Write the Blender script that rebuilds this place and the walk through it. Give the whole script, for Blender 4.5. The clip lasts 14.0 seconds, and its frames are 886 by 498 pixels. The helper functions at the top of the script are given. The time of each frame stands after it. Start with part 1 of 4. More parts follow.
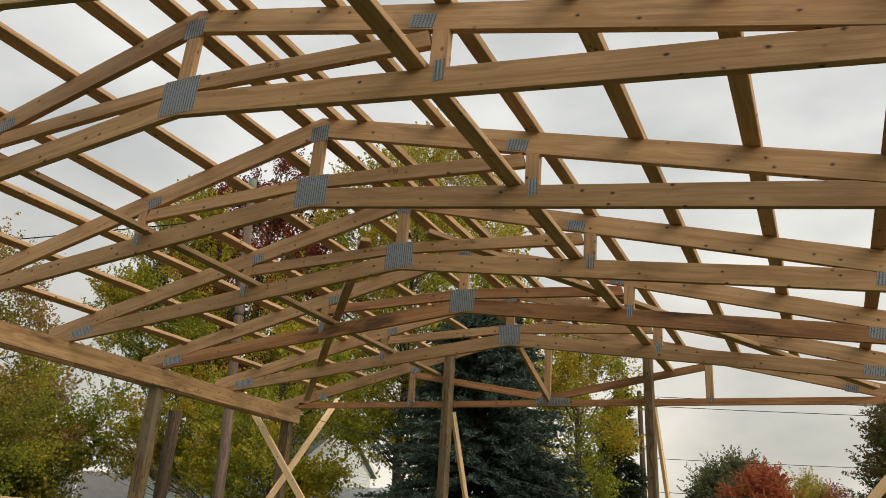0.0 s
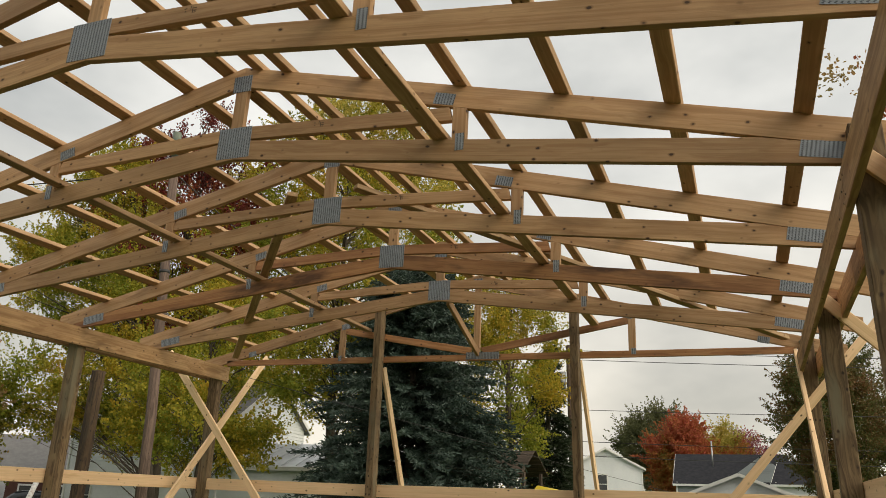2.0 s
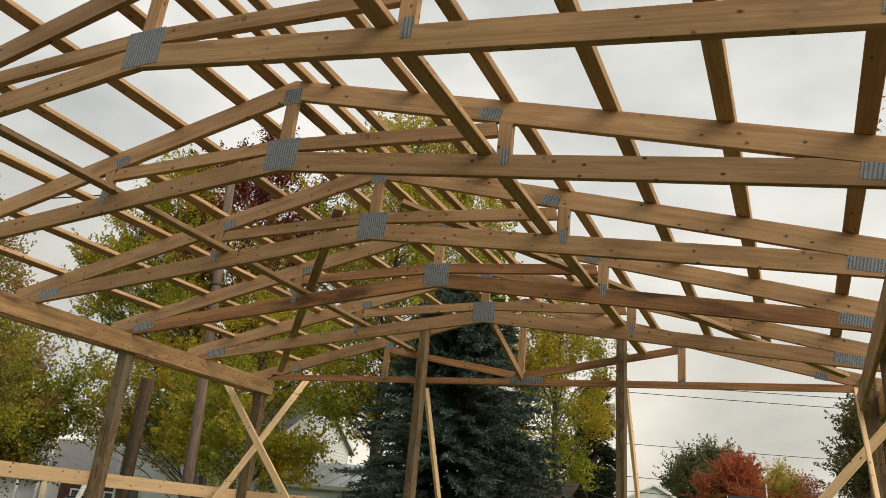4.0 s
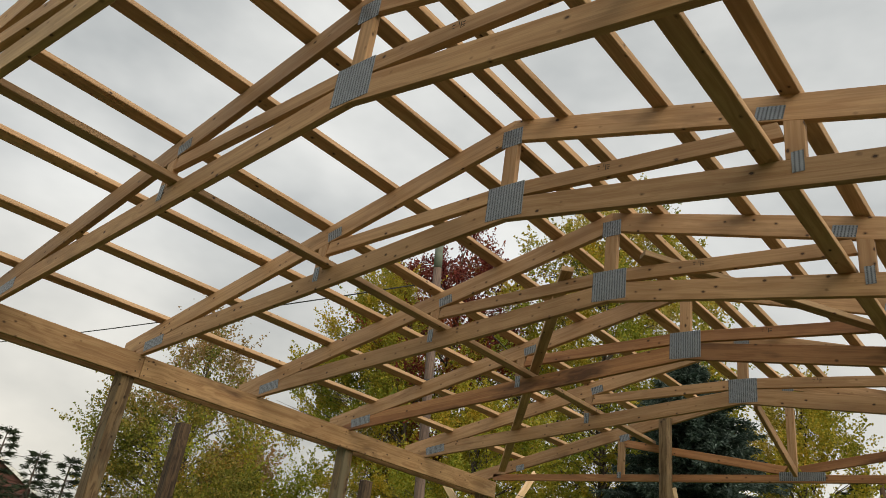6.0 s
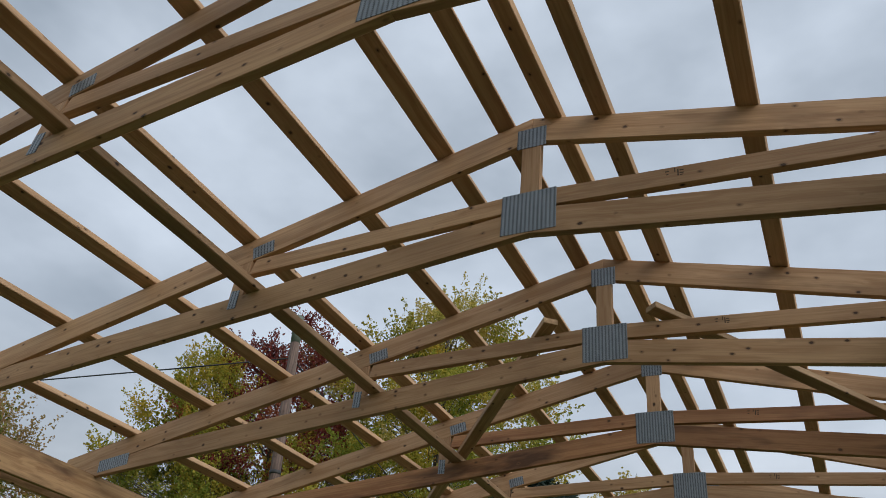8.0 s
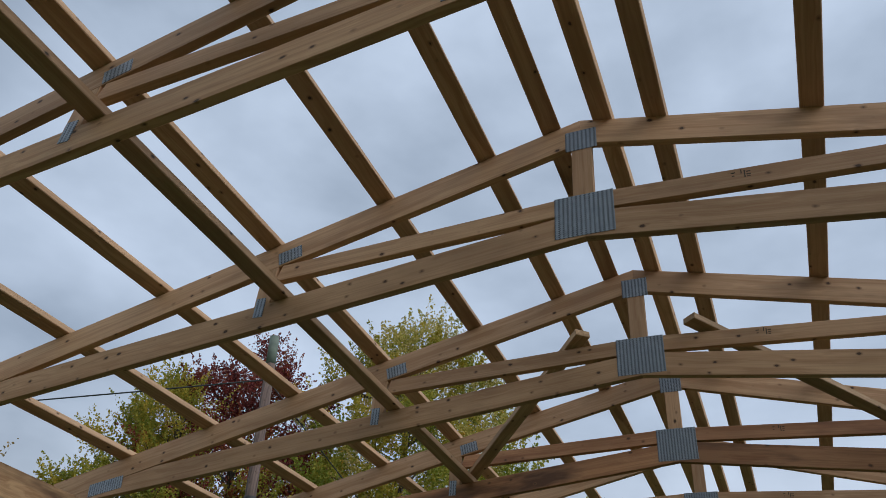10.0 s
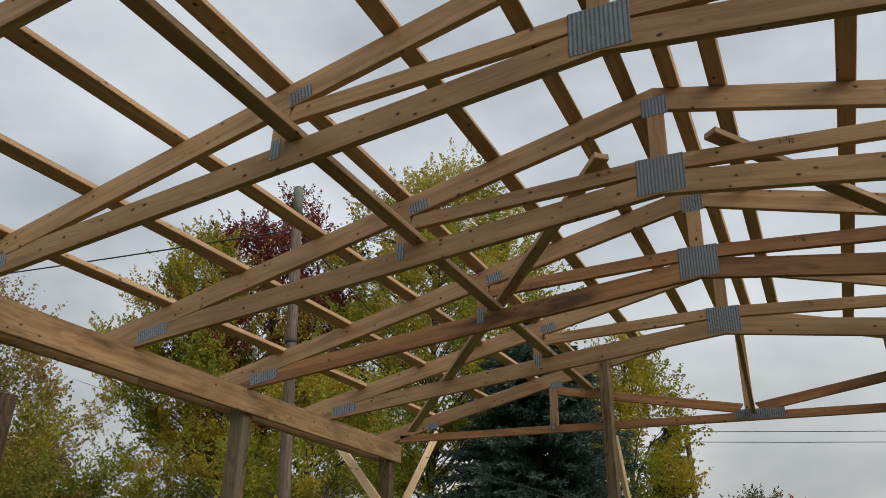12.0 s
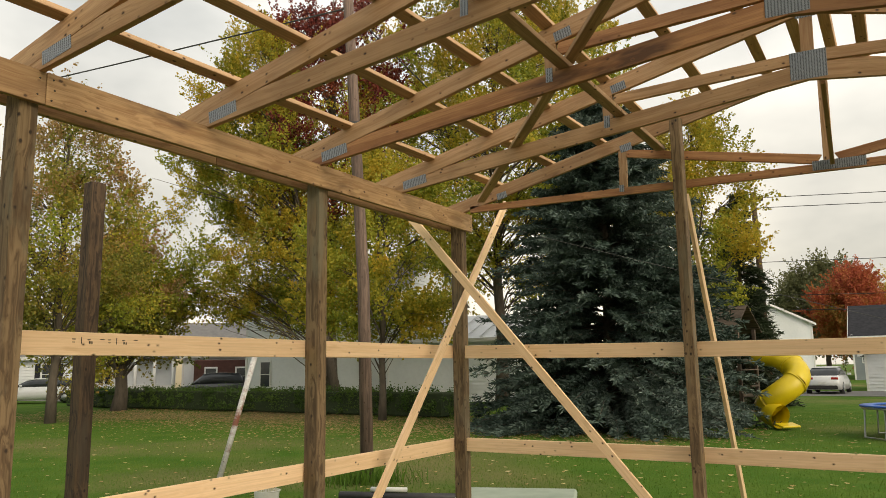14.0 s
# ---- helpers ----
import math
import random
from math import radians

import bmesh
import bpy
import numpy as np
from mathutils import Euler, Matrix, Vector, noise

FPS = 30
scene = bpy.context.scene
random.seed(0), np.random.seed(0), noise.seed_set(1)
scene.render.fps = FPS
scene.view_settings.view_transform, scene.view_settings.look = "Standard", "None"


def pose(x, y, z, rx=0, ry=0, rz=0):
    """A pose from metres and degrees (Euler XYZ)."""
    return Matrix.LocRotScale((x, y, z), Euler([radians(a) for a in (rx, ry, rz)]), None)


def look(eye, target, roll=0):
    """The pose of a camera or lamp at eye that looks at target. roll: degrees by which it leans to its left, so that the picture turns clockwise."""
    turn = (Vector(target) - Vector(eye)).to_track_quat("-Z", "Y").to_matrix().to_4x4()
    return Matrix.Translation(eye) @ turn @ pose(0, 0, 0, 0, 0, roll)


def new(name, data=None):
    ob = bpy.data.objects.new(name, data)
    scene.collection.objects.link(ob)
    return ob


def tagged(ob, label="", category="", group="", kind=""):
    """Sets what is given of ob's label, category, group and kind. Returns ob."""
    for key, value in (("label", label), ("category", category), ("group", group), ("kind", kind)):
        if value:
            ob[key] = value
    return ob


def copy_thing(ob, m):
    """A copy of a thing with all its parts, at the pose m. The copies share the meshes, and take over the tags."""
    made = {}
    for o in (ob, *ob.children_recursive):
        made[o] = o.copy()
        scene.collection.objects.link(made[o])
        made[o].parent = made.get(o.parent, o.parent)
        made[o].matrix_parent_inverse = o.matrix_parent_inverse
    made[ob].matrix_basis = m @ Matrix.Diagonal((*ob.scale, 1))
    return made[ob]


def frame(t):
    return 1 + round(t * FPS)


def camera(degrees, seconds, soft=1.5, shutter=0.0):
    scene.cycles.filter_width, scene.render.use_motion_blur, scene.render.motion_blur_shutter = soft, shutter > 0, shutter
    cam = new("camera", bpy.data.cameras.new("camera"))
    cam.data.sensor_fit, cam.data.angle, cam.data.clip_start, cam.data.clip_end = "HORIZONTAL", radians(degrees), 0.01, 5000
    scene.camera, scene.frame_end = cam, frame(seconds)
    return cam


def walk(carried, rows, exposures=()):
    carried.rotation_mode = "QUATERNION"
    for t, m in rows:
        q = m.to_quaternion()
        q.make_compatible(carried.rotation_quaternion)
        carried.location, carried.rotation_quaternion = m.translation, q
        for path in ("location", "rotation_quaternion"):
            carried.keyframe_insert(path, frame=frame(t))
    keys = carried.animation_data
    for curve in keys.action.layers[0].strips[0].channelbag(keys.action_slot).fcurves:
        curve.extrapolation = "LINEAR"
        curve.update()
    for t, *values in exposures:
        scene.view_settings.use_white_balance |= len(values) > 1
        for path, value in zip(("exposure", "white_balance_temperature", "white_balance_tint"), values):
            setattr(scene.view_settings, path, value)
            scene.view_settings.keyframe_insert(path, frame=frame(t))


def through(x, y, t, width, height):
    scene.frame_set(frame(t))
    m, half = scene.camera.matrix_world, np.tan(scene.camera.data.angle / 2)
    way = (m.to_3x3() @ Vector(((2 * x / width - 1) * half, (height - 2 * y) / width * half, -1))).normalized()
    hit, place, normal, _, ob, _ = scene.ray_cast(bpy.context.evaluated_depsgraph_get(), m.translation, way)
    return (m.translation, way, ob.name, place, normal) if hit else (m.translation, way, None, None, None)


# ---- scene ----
cam = camera(61.0, 14.0, 0.8)
PATH = [
    (0, (2.86, -8.501, 1.711), (2.015, -6.843, 2.446), 3.5),
    (0.5, (2.881, -8.476, 1.712), (2.098, -6.777, 2.421), 2.8),
    (1, (2.901, -8.458, 1.711), (2.191, -6.715, 2.389), 1.7),
    (1.5, (2.904, -8.468, 1.71), (2.219, -6.707, 2.366), 1.3),
    (2, (2.894, -8.467, 1.7), (2.198, -6.703, 2.337), 1.7),
    (4.5, (2.926, -8.28, 1.671), (2.058, -6.628, 2.392), 6.0),
    (5, (2.793, -8.059, 1.698), (1.823, -6.486, 2.464), 5.6),
    (5.5, (2.571, -7.933, 1.711), (1.46, -6.491, 2.539), 5.8),
    (6, (2.279, -7.776, 1.695), (1.058, -6.462, 2.58), 7.9),
    (6.5, (1.888, -7.604, 1.771), (0.631, -6.344, 2.685), 8.8),
    (7, (1.533, -7.535, 1.791), (0.353, -6.25, 2.77), 8.9),
    (7.5, (1.251, -7.461, 1.825), (0.266, -6.087, 2.894), 7.2),
    (8, (0.915, -7.274, 1.831), (0.132, -5.838, 2.981), 5.6),
    (8.2, (0.81, -7.235, 1.853), (0.104, -5.766, 3.012), 5.7),
    (10.3, (0.484, -7.264, 1.83), (-0.188, -5.83, 3.037), 3.7),
    (10.5, (0.487, -7.242, 1.85), (-0.205, -5.796, 3.046), 3.8),
    (11, (0.495, -7.279, 1.813), (-0.233, -5.802, 2.948), 2.6),
    (11.5, (0.499, -7.271, 1.8), (-0.27, -5.746, 2.839), 1.8),
    (12, (0.496, -7.216, 1.78), (-0.307, -5.597, 2.636), 0.9),
    (12.5, (0.456, -7.176, 1.709), (-0.396, -5.47, 2.31), 0.1),
    (13, (0.454, -7.185, 1.678), (-0.461, -5.464, 2.129), -0.6),
    (13.5, (0.438, -7.194, 1.661), (-0.536, -5.49, 2.045), -0.9),
    (14, (0.408, -7.185, 1.656), (-0.613, -5.494, 1.971), -0.9),
]
EXPOSURES = [(0, 0.35, 7600, 10), (2, 0.39, 7700, 10), (4.5, 0.41, 7800, 10), (5.5, 0.33, 7600, 10), (6.5, 0.23, 7250, 10), (8, 0.02, 6150, 10), (11, -0.09, 5720, 10), (11.8, 0.01, 6400, 10), (12.6, 0.35, 7550, 10), (14, 0.67, 8000, 10)]
SKY = 0.96
walk(cam, [(t, look(eye, target, roll)) for t, eye, target, roll in PATH], EXPOSURES)

# world: overcast sky, and one very soft sun
world = bpy.data.worlds.new("overcast")
scene.world = world
world.use_nodes = True
wn, wl = world.node_tree.nodes, world.node_tree.links
bg = wn["Background"]
sky = wn.new("ShaderNodeTexSky")
sky.sky_type = "NISHITA"
sky.sun_disc = False
sky.sun_elevation, sky.sun_rotation = radians(38), radians(105)
sky_level = wn.new("ShaderNodeVectorMath")
sky_level.operation = "SCALE"
sky_level.inputs["Scale"].default_value = 0.06
wl.new(sky.outputs[0], sky_level.inputs[0])
direction = wn.new("ShaderNodeTexCoord")
split = wn.new("ShaderNodeSeparateXYZ")
wl.new(direction.outputs["Generated"], split.inputs[0])
clouds = wn.new("ShaderNodeTexNoise")
clouds.inputs["Scale"].default_value = 2.6
clouds.inputs["Detail"].default_value = 5
clouds.inputs["Roughness"].default_value = 0.5
flat = wn.new("ShaderNodeMapping")
flat.inputs["Scale"].default_value = (1, 1, 1.9)
wl.new(direction.outputs["Generated"], flat.inputs[0])
wl.new(flat.outputs[0], clouds.inputs["Vector"])
shade = wn.new("ShaderNodeValToRGB")
shade.color_ramp.elements[0].position, shade.color_ramp.elements[1].position = 0.34, 0.68
shade.color_ramp.elements[0].color = (0.48, 0.515, 0.55, 1)
shade.color_ramp.elements[1].color = (0.90, 0.925, 0.955, 1)
wl.new(clouds.outputs[0], shade.inputs[0])
height = wn.new("ShaderNodeValToRGB")
height.color_ramp.elements[0].position, height.color_ramp.elements[1].position = 0.0, 0.42
height.color_ramp.elements[0].color = (0.95, 0.92, 0.855, 1)
height.color_ramp.elements[1].color = (0.81, 0.855, 0.905, 1)
wl.new(split.outputs[2], height.inputs[0])
tint = wn.new("ShaderNodeMix")
tint.data_type, tint.blend_type = "RGBA", "MULTIPLY"
tint.inputs["Factor"].default_value = 1
wl.new(shade.outputs[0], tint.inputs["A"])
wl.new(height.outputs[0], tint.inputs["B"])
veil = wn.new("ShaderNodeMix")
veil.data_type = "RGBA"
veil.inputs["Factor"].default_value = 0.93
wl.new(sky_level.outputs[0], veil.inputs["A"])
wl.new(tint.outputs["Result"], veil.inputs["B"])
wl.new(veil.outputs["Result"], bg.inputs["Color"])
bg.inputs["Strength"].default_value = SKY
sun = new("sun", bpy.data.lights.new("sun", "SUN"))
sun.data.energy, sun.data.angle, sun.data.color = 1.9, radians(50), (1.0, 0.95, 0.87)
sun.matrix_world = look((0, 0, 0), (-0.80, 0.22, -0.50))


# ---- materials ----
def nodes_of(name, rough=0.7, metal=0.0):
    m = bpy.data.materials.new(name)
    m.use_nodes = True
    p = m.node_tree.nodes["Principled BSDF"]
    p.inputs["Roughness"].default_value, p.inputs["Metallic"].default_value = rough, metal
    return m, m.node_tree.nodes, m.node_tree.links, p


def mix(n, l, a, b, fac, blend="MIX"):
    k = n.new("ShaderNodeMix")
    k.data_type, k.blend_type = "RGBA", blend
    for slot, v in (("Factor", fac), ("A", a), ("B", b)):
        if isinstance(v, (int, float)):
            k.inputs[slot].default_value = v
        elif isinstance(v, tuple):
            k.inputs[slot].default_value = (*v, 1)
        else:
            l.new(v, k.inputs[slot])
    return k.outputs["Result"]


def ramp(n, l, src, lo, hi, a=(0, 0, 0), b=(1, 1, 1)):
    r = n.new("ShaderNodeValToRGB")
    r.color_ramp.elements[0].position, r.color_ramp.elements[1].position = lo, hi
    r.color_ramp.elements[0].color, r.color_ramp.elements[1].color = (*a, 1), (*b, 1)
    l.new(src, r.inputs[0])
    return r.outputs[0]


def noise_at(n, l, coord, scale, detail=4, stretch=(1, 1, 1), rough=0.55):
    mp = n.new("ShaderNodeMapping")
    mp.inputs["Scale"].default_value = stretch
    l.new(coord, mp.inputs[0])
    t = n.new("ShaderNodeTexNoise")
    t.inputs["Scale"].default_value, t.inputs["Detail"].default_value, t.inputs["Roughness"].default_value = scale, detail, rough
    l.new(mp.outputs[0], t.inputs["Vector"])
    return t.outputs[0]


def bump(n, l, p, src, strength, dist=0.01):
    b = n.new("ShaderNodeBump")
    b.inputs["Strength"].default_value, b.inputs["Distance"].default_value = strength, dist
    l.new(src, b.inputs["Height"])
    l.new(b.outputs[0], p.inputs["Normal"])


def lumber(name, light, dark, knot=(0.10, 0.05, 0.025), stain=None, stain_lo=0.5, rough=0.72, ring=1.0, grime=0.5, warp=0.10):
    """Sawn softwood, the grain along local x, offset for each board."""
    m, n, l, p = nodes_of(name, rough)
    tc, oi = n.new("ShaderNodeTexCoord"), n.new("ShaderNodeObjectInfo")
    off = n.new("ShaderNodeVectorMath")
    off.operation = "MULTIPLY_ADD"
    cmb = n.new("ShaderNodeCombineXYZ")
    for k in range(3):
        l.new(oi.outputs["Random"], cmb.inputs[k])
    l.new(cmb.outputs[0], off.inputs[0])
    off.inputs[1].default_value = (37.0, 11.3, 7.7)
    l.new(tc.outputs["Object"], off.inputs[2])
    at = off.outputs[0]
    fine = noise_at(n, l, at, 1.0, 5, (1.6, 95, 95))
    bend = n.new("ShaderNodeVectorMath")
    bend.operation = "MULTIPLY_ADD"
    bend.inputs[1].default_value = (0, warp, warp * 0.7)
    l.new(noise_at(n, l, at, 1.0, 2, (1.9, 7, 7)), bend.inputs[0])
    l.new(at, bend.inputs[2])
    rings = noise_at(n, l, bend.outputs[0], 1.0, 3, (0.5 * ring, 30, 30), 0.65)
    broad = noise_at(n, l, at, 1.0, 3, (1.3, 3.5, 3.5))
    c = mix(n, l, light, dark, ramp(n, l, rings, 0.42, 0.62))
    c = mix(n, l, c, tuple(v * 0.78 for v in dark), mix(n, l, (0, 0, 0), (0.5, 0.5, 0.5), ramp(n, l, fine, 0.48, 0.72)))
    c = mix(n, l, c, tuple(v * 0.62 for v in dark), mix(n, l, (0, 0, 0), (grime,) * 3, ramp(n, l, broad, 0.50, 0.74)))
    if stain:
        st = noise_at(n, l, at, 1.0, 4, (1.1, 5, 5), 0.6)
        c = mix(n, l, c, stain, ramp(n, l, st, stain_lo, stain_lo + 0.14))
    mp = n.new("ShaderNodeMapping")
    mp.inputs["Scale"].default_value = (9.5, 14, 14)
    l.new(at, mp.inputs[0])
    vo = n.new("ShaderNodeTexVoronoi")
    vo.inputs["Scale"].default_value = 1.0
    l.new(mp.outputs[0], vo.inputs["Vector"])
    ragged = n.new("ShaderNodeMath")
    ragged.operation = "MULTIPLY_ADD"
    ragged.inputs[1].default_value = 0.16
    l.new(noise_at(n, l, at, 1.0, 3, (26, 60, 60)), ragged.inputs[0])
    l.new(vo.outputs["Distance"], ragged.inputs[2])
    c = mix(n, l, tuple(0.55 * a + 0.25 * b for a, b in zip(dark, knot)), c, ramp(n, l, ragged.outputs[0], 0.17, 0.26))
    c = mix(n, l, knot, c, ramp(n, l, ragged.outputs[0], 0.15, 0.178))
    tone = n.new("ShaderNodeHueSaturation")
    mr = n.new("ShaderNodeMapRange")
    mr.inputs["To Min"].default_value, mr.inputs["To Max"].default_value = 0.80, 1.12
    l.new(oi.outputs["Random"], mr.inputs["Value"])
    l.new(mr.outputs[0], tone.inputs["Value"])
    l.new(c, tone.inputs["Color"])
    l.new(tone.outputs[0], p.inputs["Base Color"])
    bump(n, l, p, fine, 0.25, 0.004)
    return m


def plain(name, a, b, scale=6.0, rough=0.6, metal=0.0, relief=0.1, stretch=(1, 1, 1), coat=0.0):
    """A surface of two close colours, mottled at two scales."""
    m, n, l, p = nodes_of(name, rough, metal)
    tc = n.new("ShaderNodeTexCoord")
    big, small = noise_at(n, l, tc.outputs["Object"], scale, 4, stretch), noise_at(n, l, tc.outputs["Object"], scale * 9, 3, stretch)
    c = mix(n, l, a, b, ramp(n, l, big, 0.35, 0.7))
    c = mix(n, l, c, tuple(v * 0.8 for v in a), mix(n, l, (0, 0, 0), (0.4, 0.4, 0.4), ramp(n, l, small, 0.5, 0.75)))
    l.new(c, p.inputs["Base Color"])
    p.inputs["Coat Weight"].default_value = coat
    if relief:
        bump(n, l, p, small, relief, 0.01)
    return m


def leaf_mat(name, cols, through=0.35, rough=0.6):
    """Leaves: colour by leaf from a ramp, with light passing through the blade."""
    m, n, l, p = nodes_of(name, rough)
    geo = n.new("ShaderNodeNewGeometry")
    r = n.new("ShaderNodeValToRGB")
    e = r.color_ramp.elements
    while len(e) < len(cols):
        e.new(0.5)
    for k, c in enumerate(cols):
        e[k].position, e[k].color = k / (len(cols) - 1), (*c, 1)
    tc = n.new("ShaderNodeTexCoord")
    patch = noise_at(n, l, tc.outputs["Object"], 0.42, 3)
    mth = n.new("ShaderNodeMath")
    mth.operation = "MULTIPLY_ADD"
    mth.inputs[1].default_value = 0.55
    l.new(geo.outputs["Random Per Island"], mth.inputs[0])
    sub = n.new("ShaderNodeMath")
    sub.operation = "MULTIPLY_ADD"
    sub.inputs[1].default_value, sub.inputs[2].default_value = 1.9, -0.72
    l.new(patch, sub.inputs[0])
    l.new(sub.outputs[0], mth.inputs[2])
    l.new(mth.outputs[0], r.inputs[0])
    l.new(r.outputs[0], p.inputs["Base Color"])
    p.inputs["Specular IOR Level"].default_value = 0.2
    tr = n.new("ShaderNodeBsdfTranslucent")
    l.new(r.outputs[0], tr.inputs["Color"])
    ms = n.new("ShaderNodeMixShader")
    ms.inputs[0].default_value = through
    l.new(p.outputs[0], ms.inputs[1])
    l.new(tr.outputs[0], ms.inputs[2])
    l.new(ms.outputs[0], n["Material Output"].inputs["Surface"])
    return m


def plate_mat():
    """Galvanised nail plate: columns of punched slots."""
    m, n, l, p = nodes_of("galvanised_plate", 0.5, 0.35)
    tc = n.new("ShaderNodeTexCoord")
    sx = n.new("ShaderNodeSeparateXYZ")
    l.new(tc.outputs["Object"], sx.inputs[0])

    def math(op, a, b=None):
        k = n.new("ShaderNodeMath")
        k.operation = op
        for i, v in enumerate((a, b)):
            if isinstance(v, (int, float)):
                k.inputs[i].default_value = v
            elif v is not None:
                l.new(v, k.inputs[i])
        return k.outputs[0]

    zig = math("MULTIPLY", math("PINGPONG", math("MULTIPLY", sx.outputs[2], 190.0), 1.0), 0.32)
    col = math("FRACT", math("ADD", math("MULTIPLY", sx.outputs[0], 54.0), zig))
    slot = math("COMPARE", col, 0.5)
    slot.node.inputs[2].default_value = 0.20
    row = math("GREATER_THAN", math("FRACT", math("MULTIPLY", sx.outputs[2], 95.0)), 0.22)
    hole = math("MULTIPLY", slot, row)
    spangle = noise_at(n, l, tc.outputs["Object"], 40, 4)
    base = mix(n, l, (0.31, 0.345, 0.375), (0.22, 0.25, 0.28), ramp(n, l, spangle, 0.35, 0.7))
    l.new(mix(n, l, base, (0.07, 0.08, 0.09), hole), p.inputs["Base Color"])
    bump(n, l, p, slot, 0.8, -0.003)
    return m


W_NEW = lumber("new_spruce_lumber", (0.53, 0.325, 0.170), (0.40, 0.222, 0.105), knot=(0.06, 0.028, 0.014), stain=(0.23, 0.125, 0.058), stain_lo=0.60, grime=0.6)
W_PURLIN = lumber("purlin_lumber", (0.56, 0.358, 0.20), (0.42, 0.25, 0.126), knot=(0.055, 0.028, 0.014), stain=(0.21, 0.115, 0.053), stain_lo=0.60, grime=0.65)
W_GREY = lumber("greyed_lumber", (0.552, 0.365, 0.195), (0.385, 0.24, 0.118), stain=(0.20, 0.12, 0.06), stain_lo=0.60, grime=0.65)
W_GIRT = lumber("fresh_pine_lumber", (0.88, 0.62, 0.375), (0.80, 0.545, 0.31), stain=(0.58, 0.34, 0.16), stain_lo=0.64, grime=0.12)
W_RED = lumber("weathered_red_lumber", (0.44, 0.22, 0.095), (0.30, 0.13, 0.052), stain=(0.11, 0.05, 0.024), stain_lo=0.52)
W_CHORD = lumber("reddish_lumber", (0.47, 0.235, 0.105), (0.34, 0.15, 0.062), stain=(0.20, 0.085, 0.038), stain_lo=0.55)
W_HEADER = lumber("header_lumber", (0.57, 0.355, 0.18), (0.38, 0.21, 0.095), stain=(0.17, 0.092, 0.046), stain_lo=0.56, ring=0.8, warp=0.16, grime=0.6)
W_POST = lumber("treated_post", (0.215, 0.145, 0.075), (0.085, 0.05, 0.023), knot=(0.026, 0.016, 0.009), stain=(0.165, 0.14, 0.088), stain_lo=0.55, ring=0.5, grime=0.65, rough=0.82, warp=0.30)
W_DARK = lumber("old_dark_post", (0.11, 0.066, 0.034), (0.03, 0.017, 0.009), knot=(0.018, 0.012, 0.008), stain=(0.07, 0.052, 0.034), stain_lo=0.58, grime=0.65, rough=0.85, warp=0.30)
W_POLE = lumber("utility_pole_wood", (0.20, 0.135, 0.105), (0.095, 0.062, 0.05), grime=0.6, rough=0.85)
PLATE = plate_mat()
BARK = plain("bark", (0.10, 0.08, 0.06), (0.055, 0.043, 0.033), 2.5, 0.9, relief=0.6, stretch=(4, 4, 1))
INK = plain("ink", (0.05, 0.035, 0.02), (0.07, 0.05, 0.03), 30, 0.8, relief=0)


# ---- geometry helpers ----
def mesh_of(name, verts, faces, mat=None, smooth=False):
    me = bpy.data.meshes.new(name)
    me.from_pydata(verts, [], faces)
    if mat:
        me.materials.append(mat)
    if smooth:
        me.polygons.foreach_set("use_smooth", [True] * len(me.polygons))
    me.update()
    return me


def part(name, bm, material, parent=None, label="", m=None, smooth=False):
    """One mesh object from a bmesh, under a thing or on its own."""
    me = bpy.data.meshes.new(name)
    bm.to_mesh(me)
    bm.free()
    if material:
        me.materials.append(material)
    if smooth:
        me.polygons.foreach_set("use_smooth", [True] * len(me.polygons))
    ob = new(name, me)
    if parent:
        ob.parent = parent
    if m is not None:
        ob.matrix_basis = m
    return tagged(ob, label)


def block(sx, sy, sz, soft=0.003, at=(0, 0, 0), bm=None):
    """A box with softened edges, centred on at."""
    b = bmesh.new()
    bmesh.ops.create_cube(b, size=1, matrix=Matrix.Translation(at) @ Matrix.Diagonal((sx, sy, sz, 1)))
    if soft:
        bmesh.ops.bevel(b, geom=b.edges[:], offset=min(soft, 0.3 * min(sx, sy, sz)), segments=1, affect="EDGES")
    if bm is None:
        return b
    tmp = bpy.data.meshes.new("tmp")
    b.to_mesh(tmp)
    b.free()
    bm.from_mesh(tmp)
    bpy.data.meshes.remove(tmp)
    return bm


def thing(name, at, label, category, group=""):
    ob = new(name)
    ob.location = at
    return tagged(ob, label, category, group)


def aim(a, b, up=(0, 0, 1)):
    """Pose with local x from a to b, its origin midway, local z nearest to up."""
    a, b = Vector(a), Vector(b)
    x = (b - a).normalized()
    z = (Vector(up) - x * x.dot(Vector(up))).normalized()
    y = z.cross(x)
    m = Matrix((x, y, z)).transposed().to_4x4()
    m.translation = (a + b) / 2
    return m


def board(name, a, b, deep, thick, mat, label="", category="", group="", up=(0, 0, 1), parent=None):
    """A sawn board from a to b; deep along up, thick across it."""
    n = (Vector(b) - Vector(a)).length
    ob = part(name, block(n, thick, deep), mat, parent, label, aim(a, b, up))
    return tagged(ob, "", category, group)


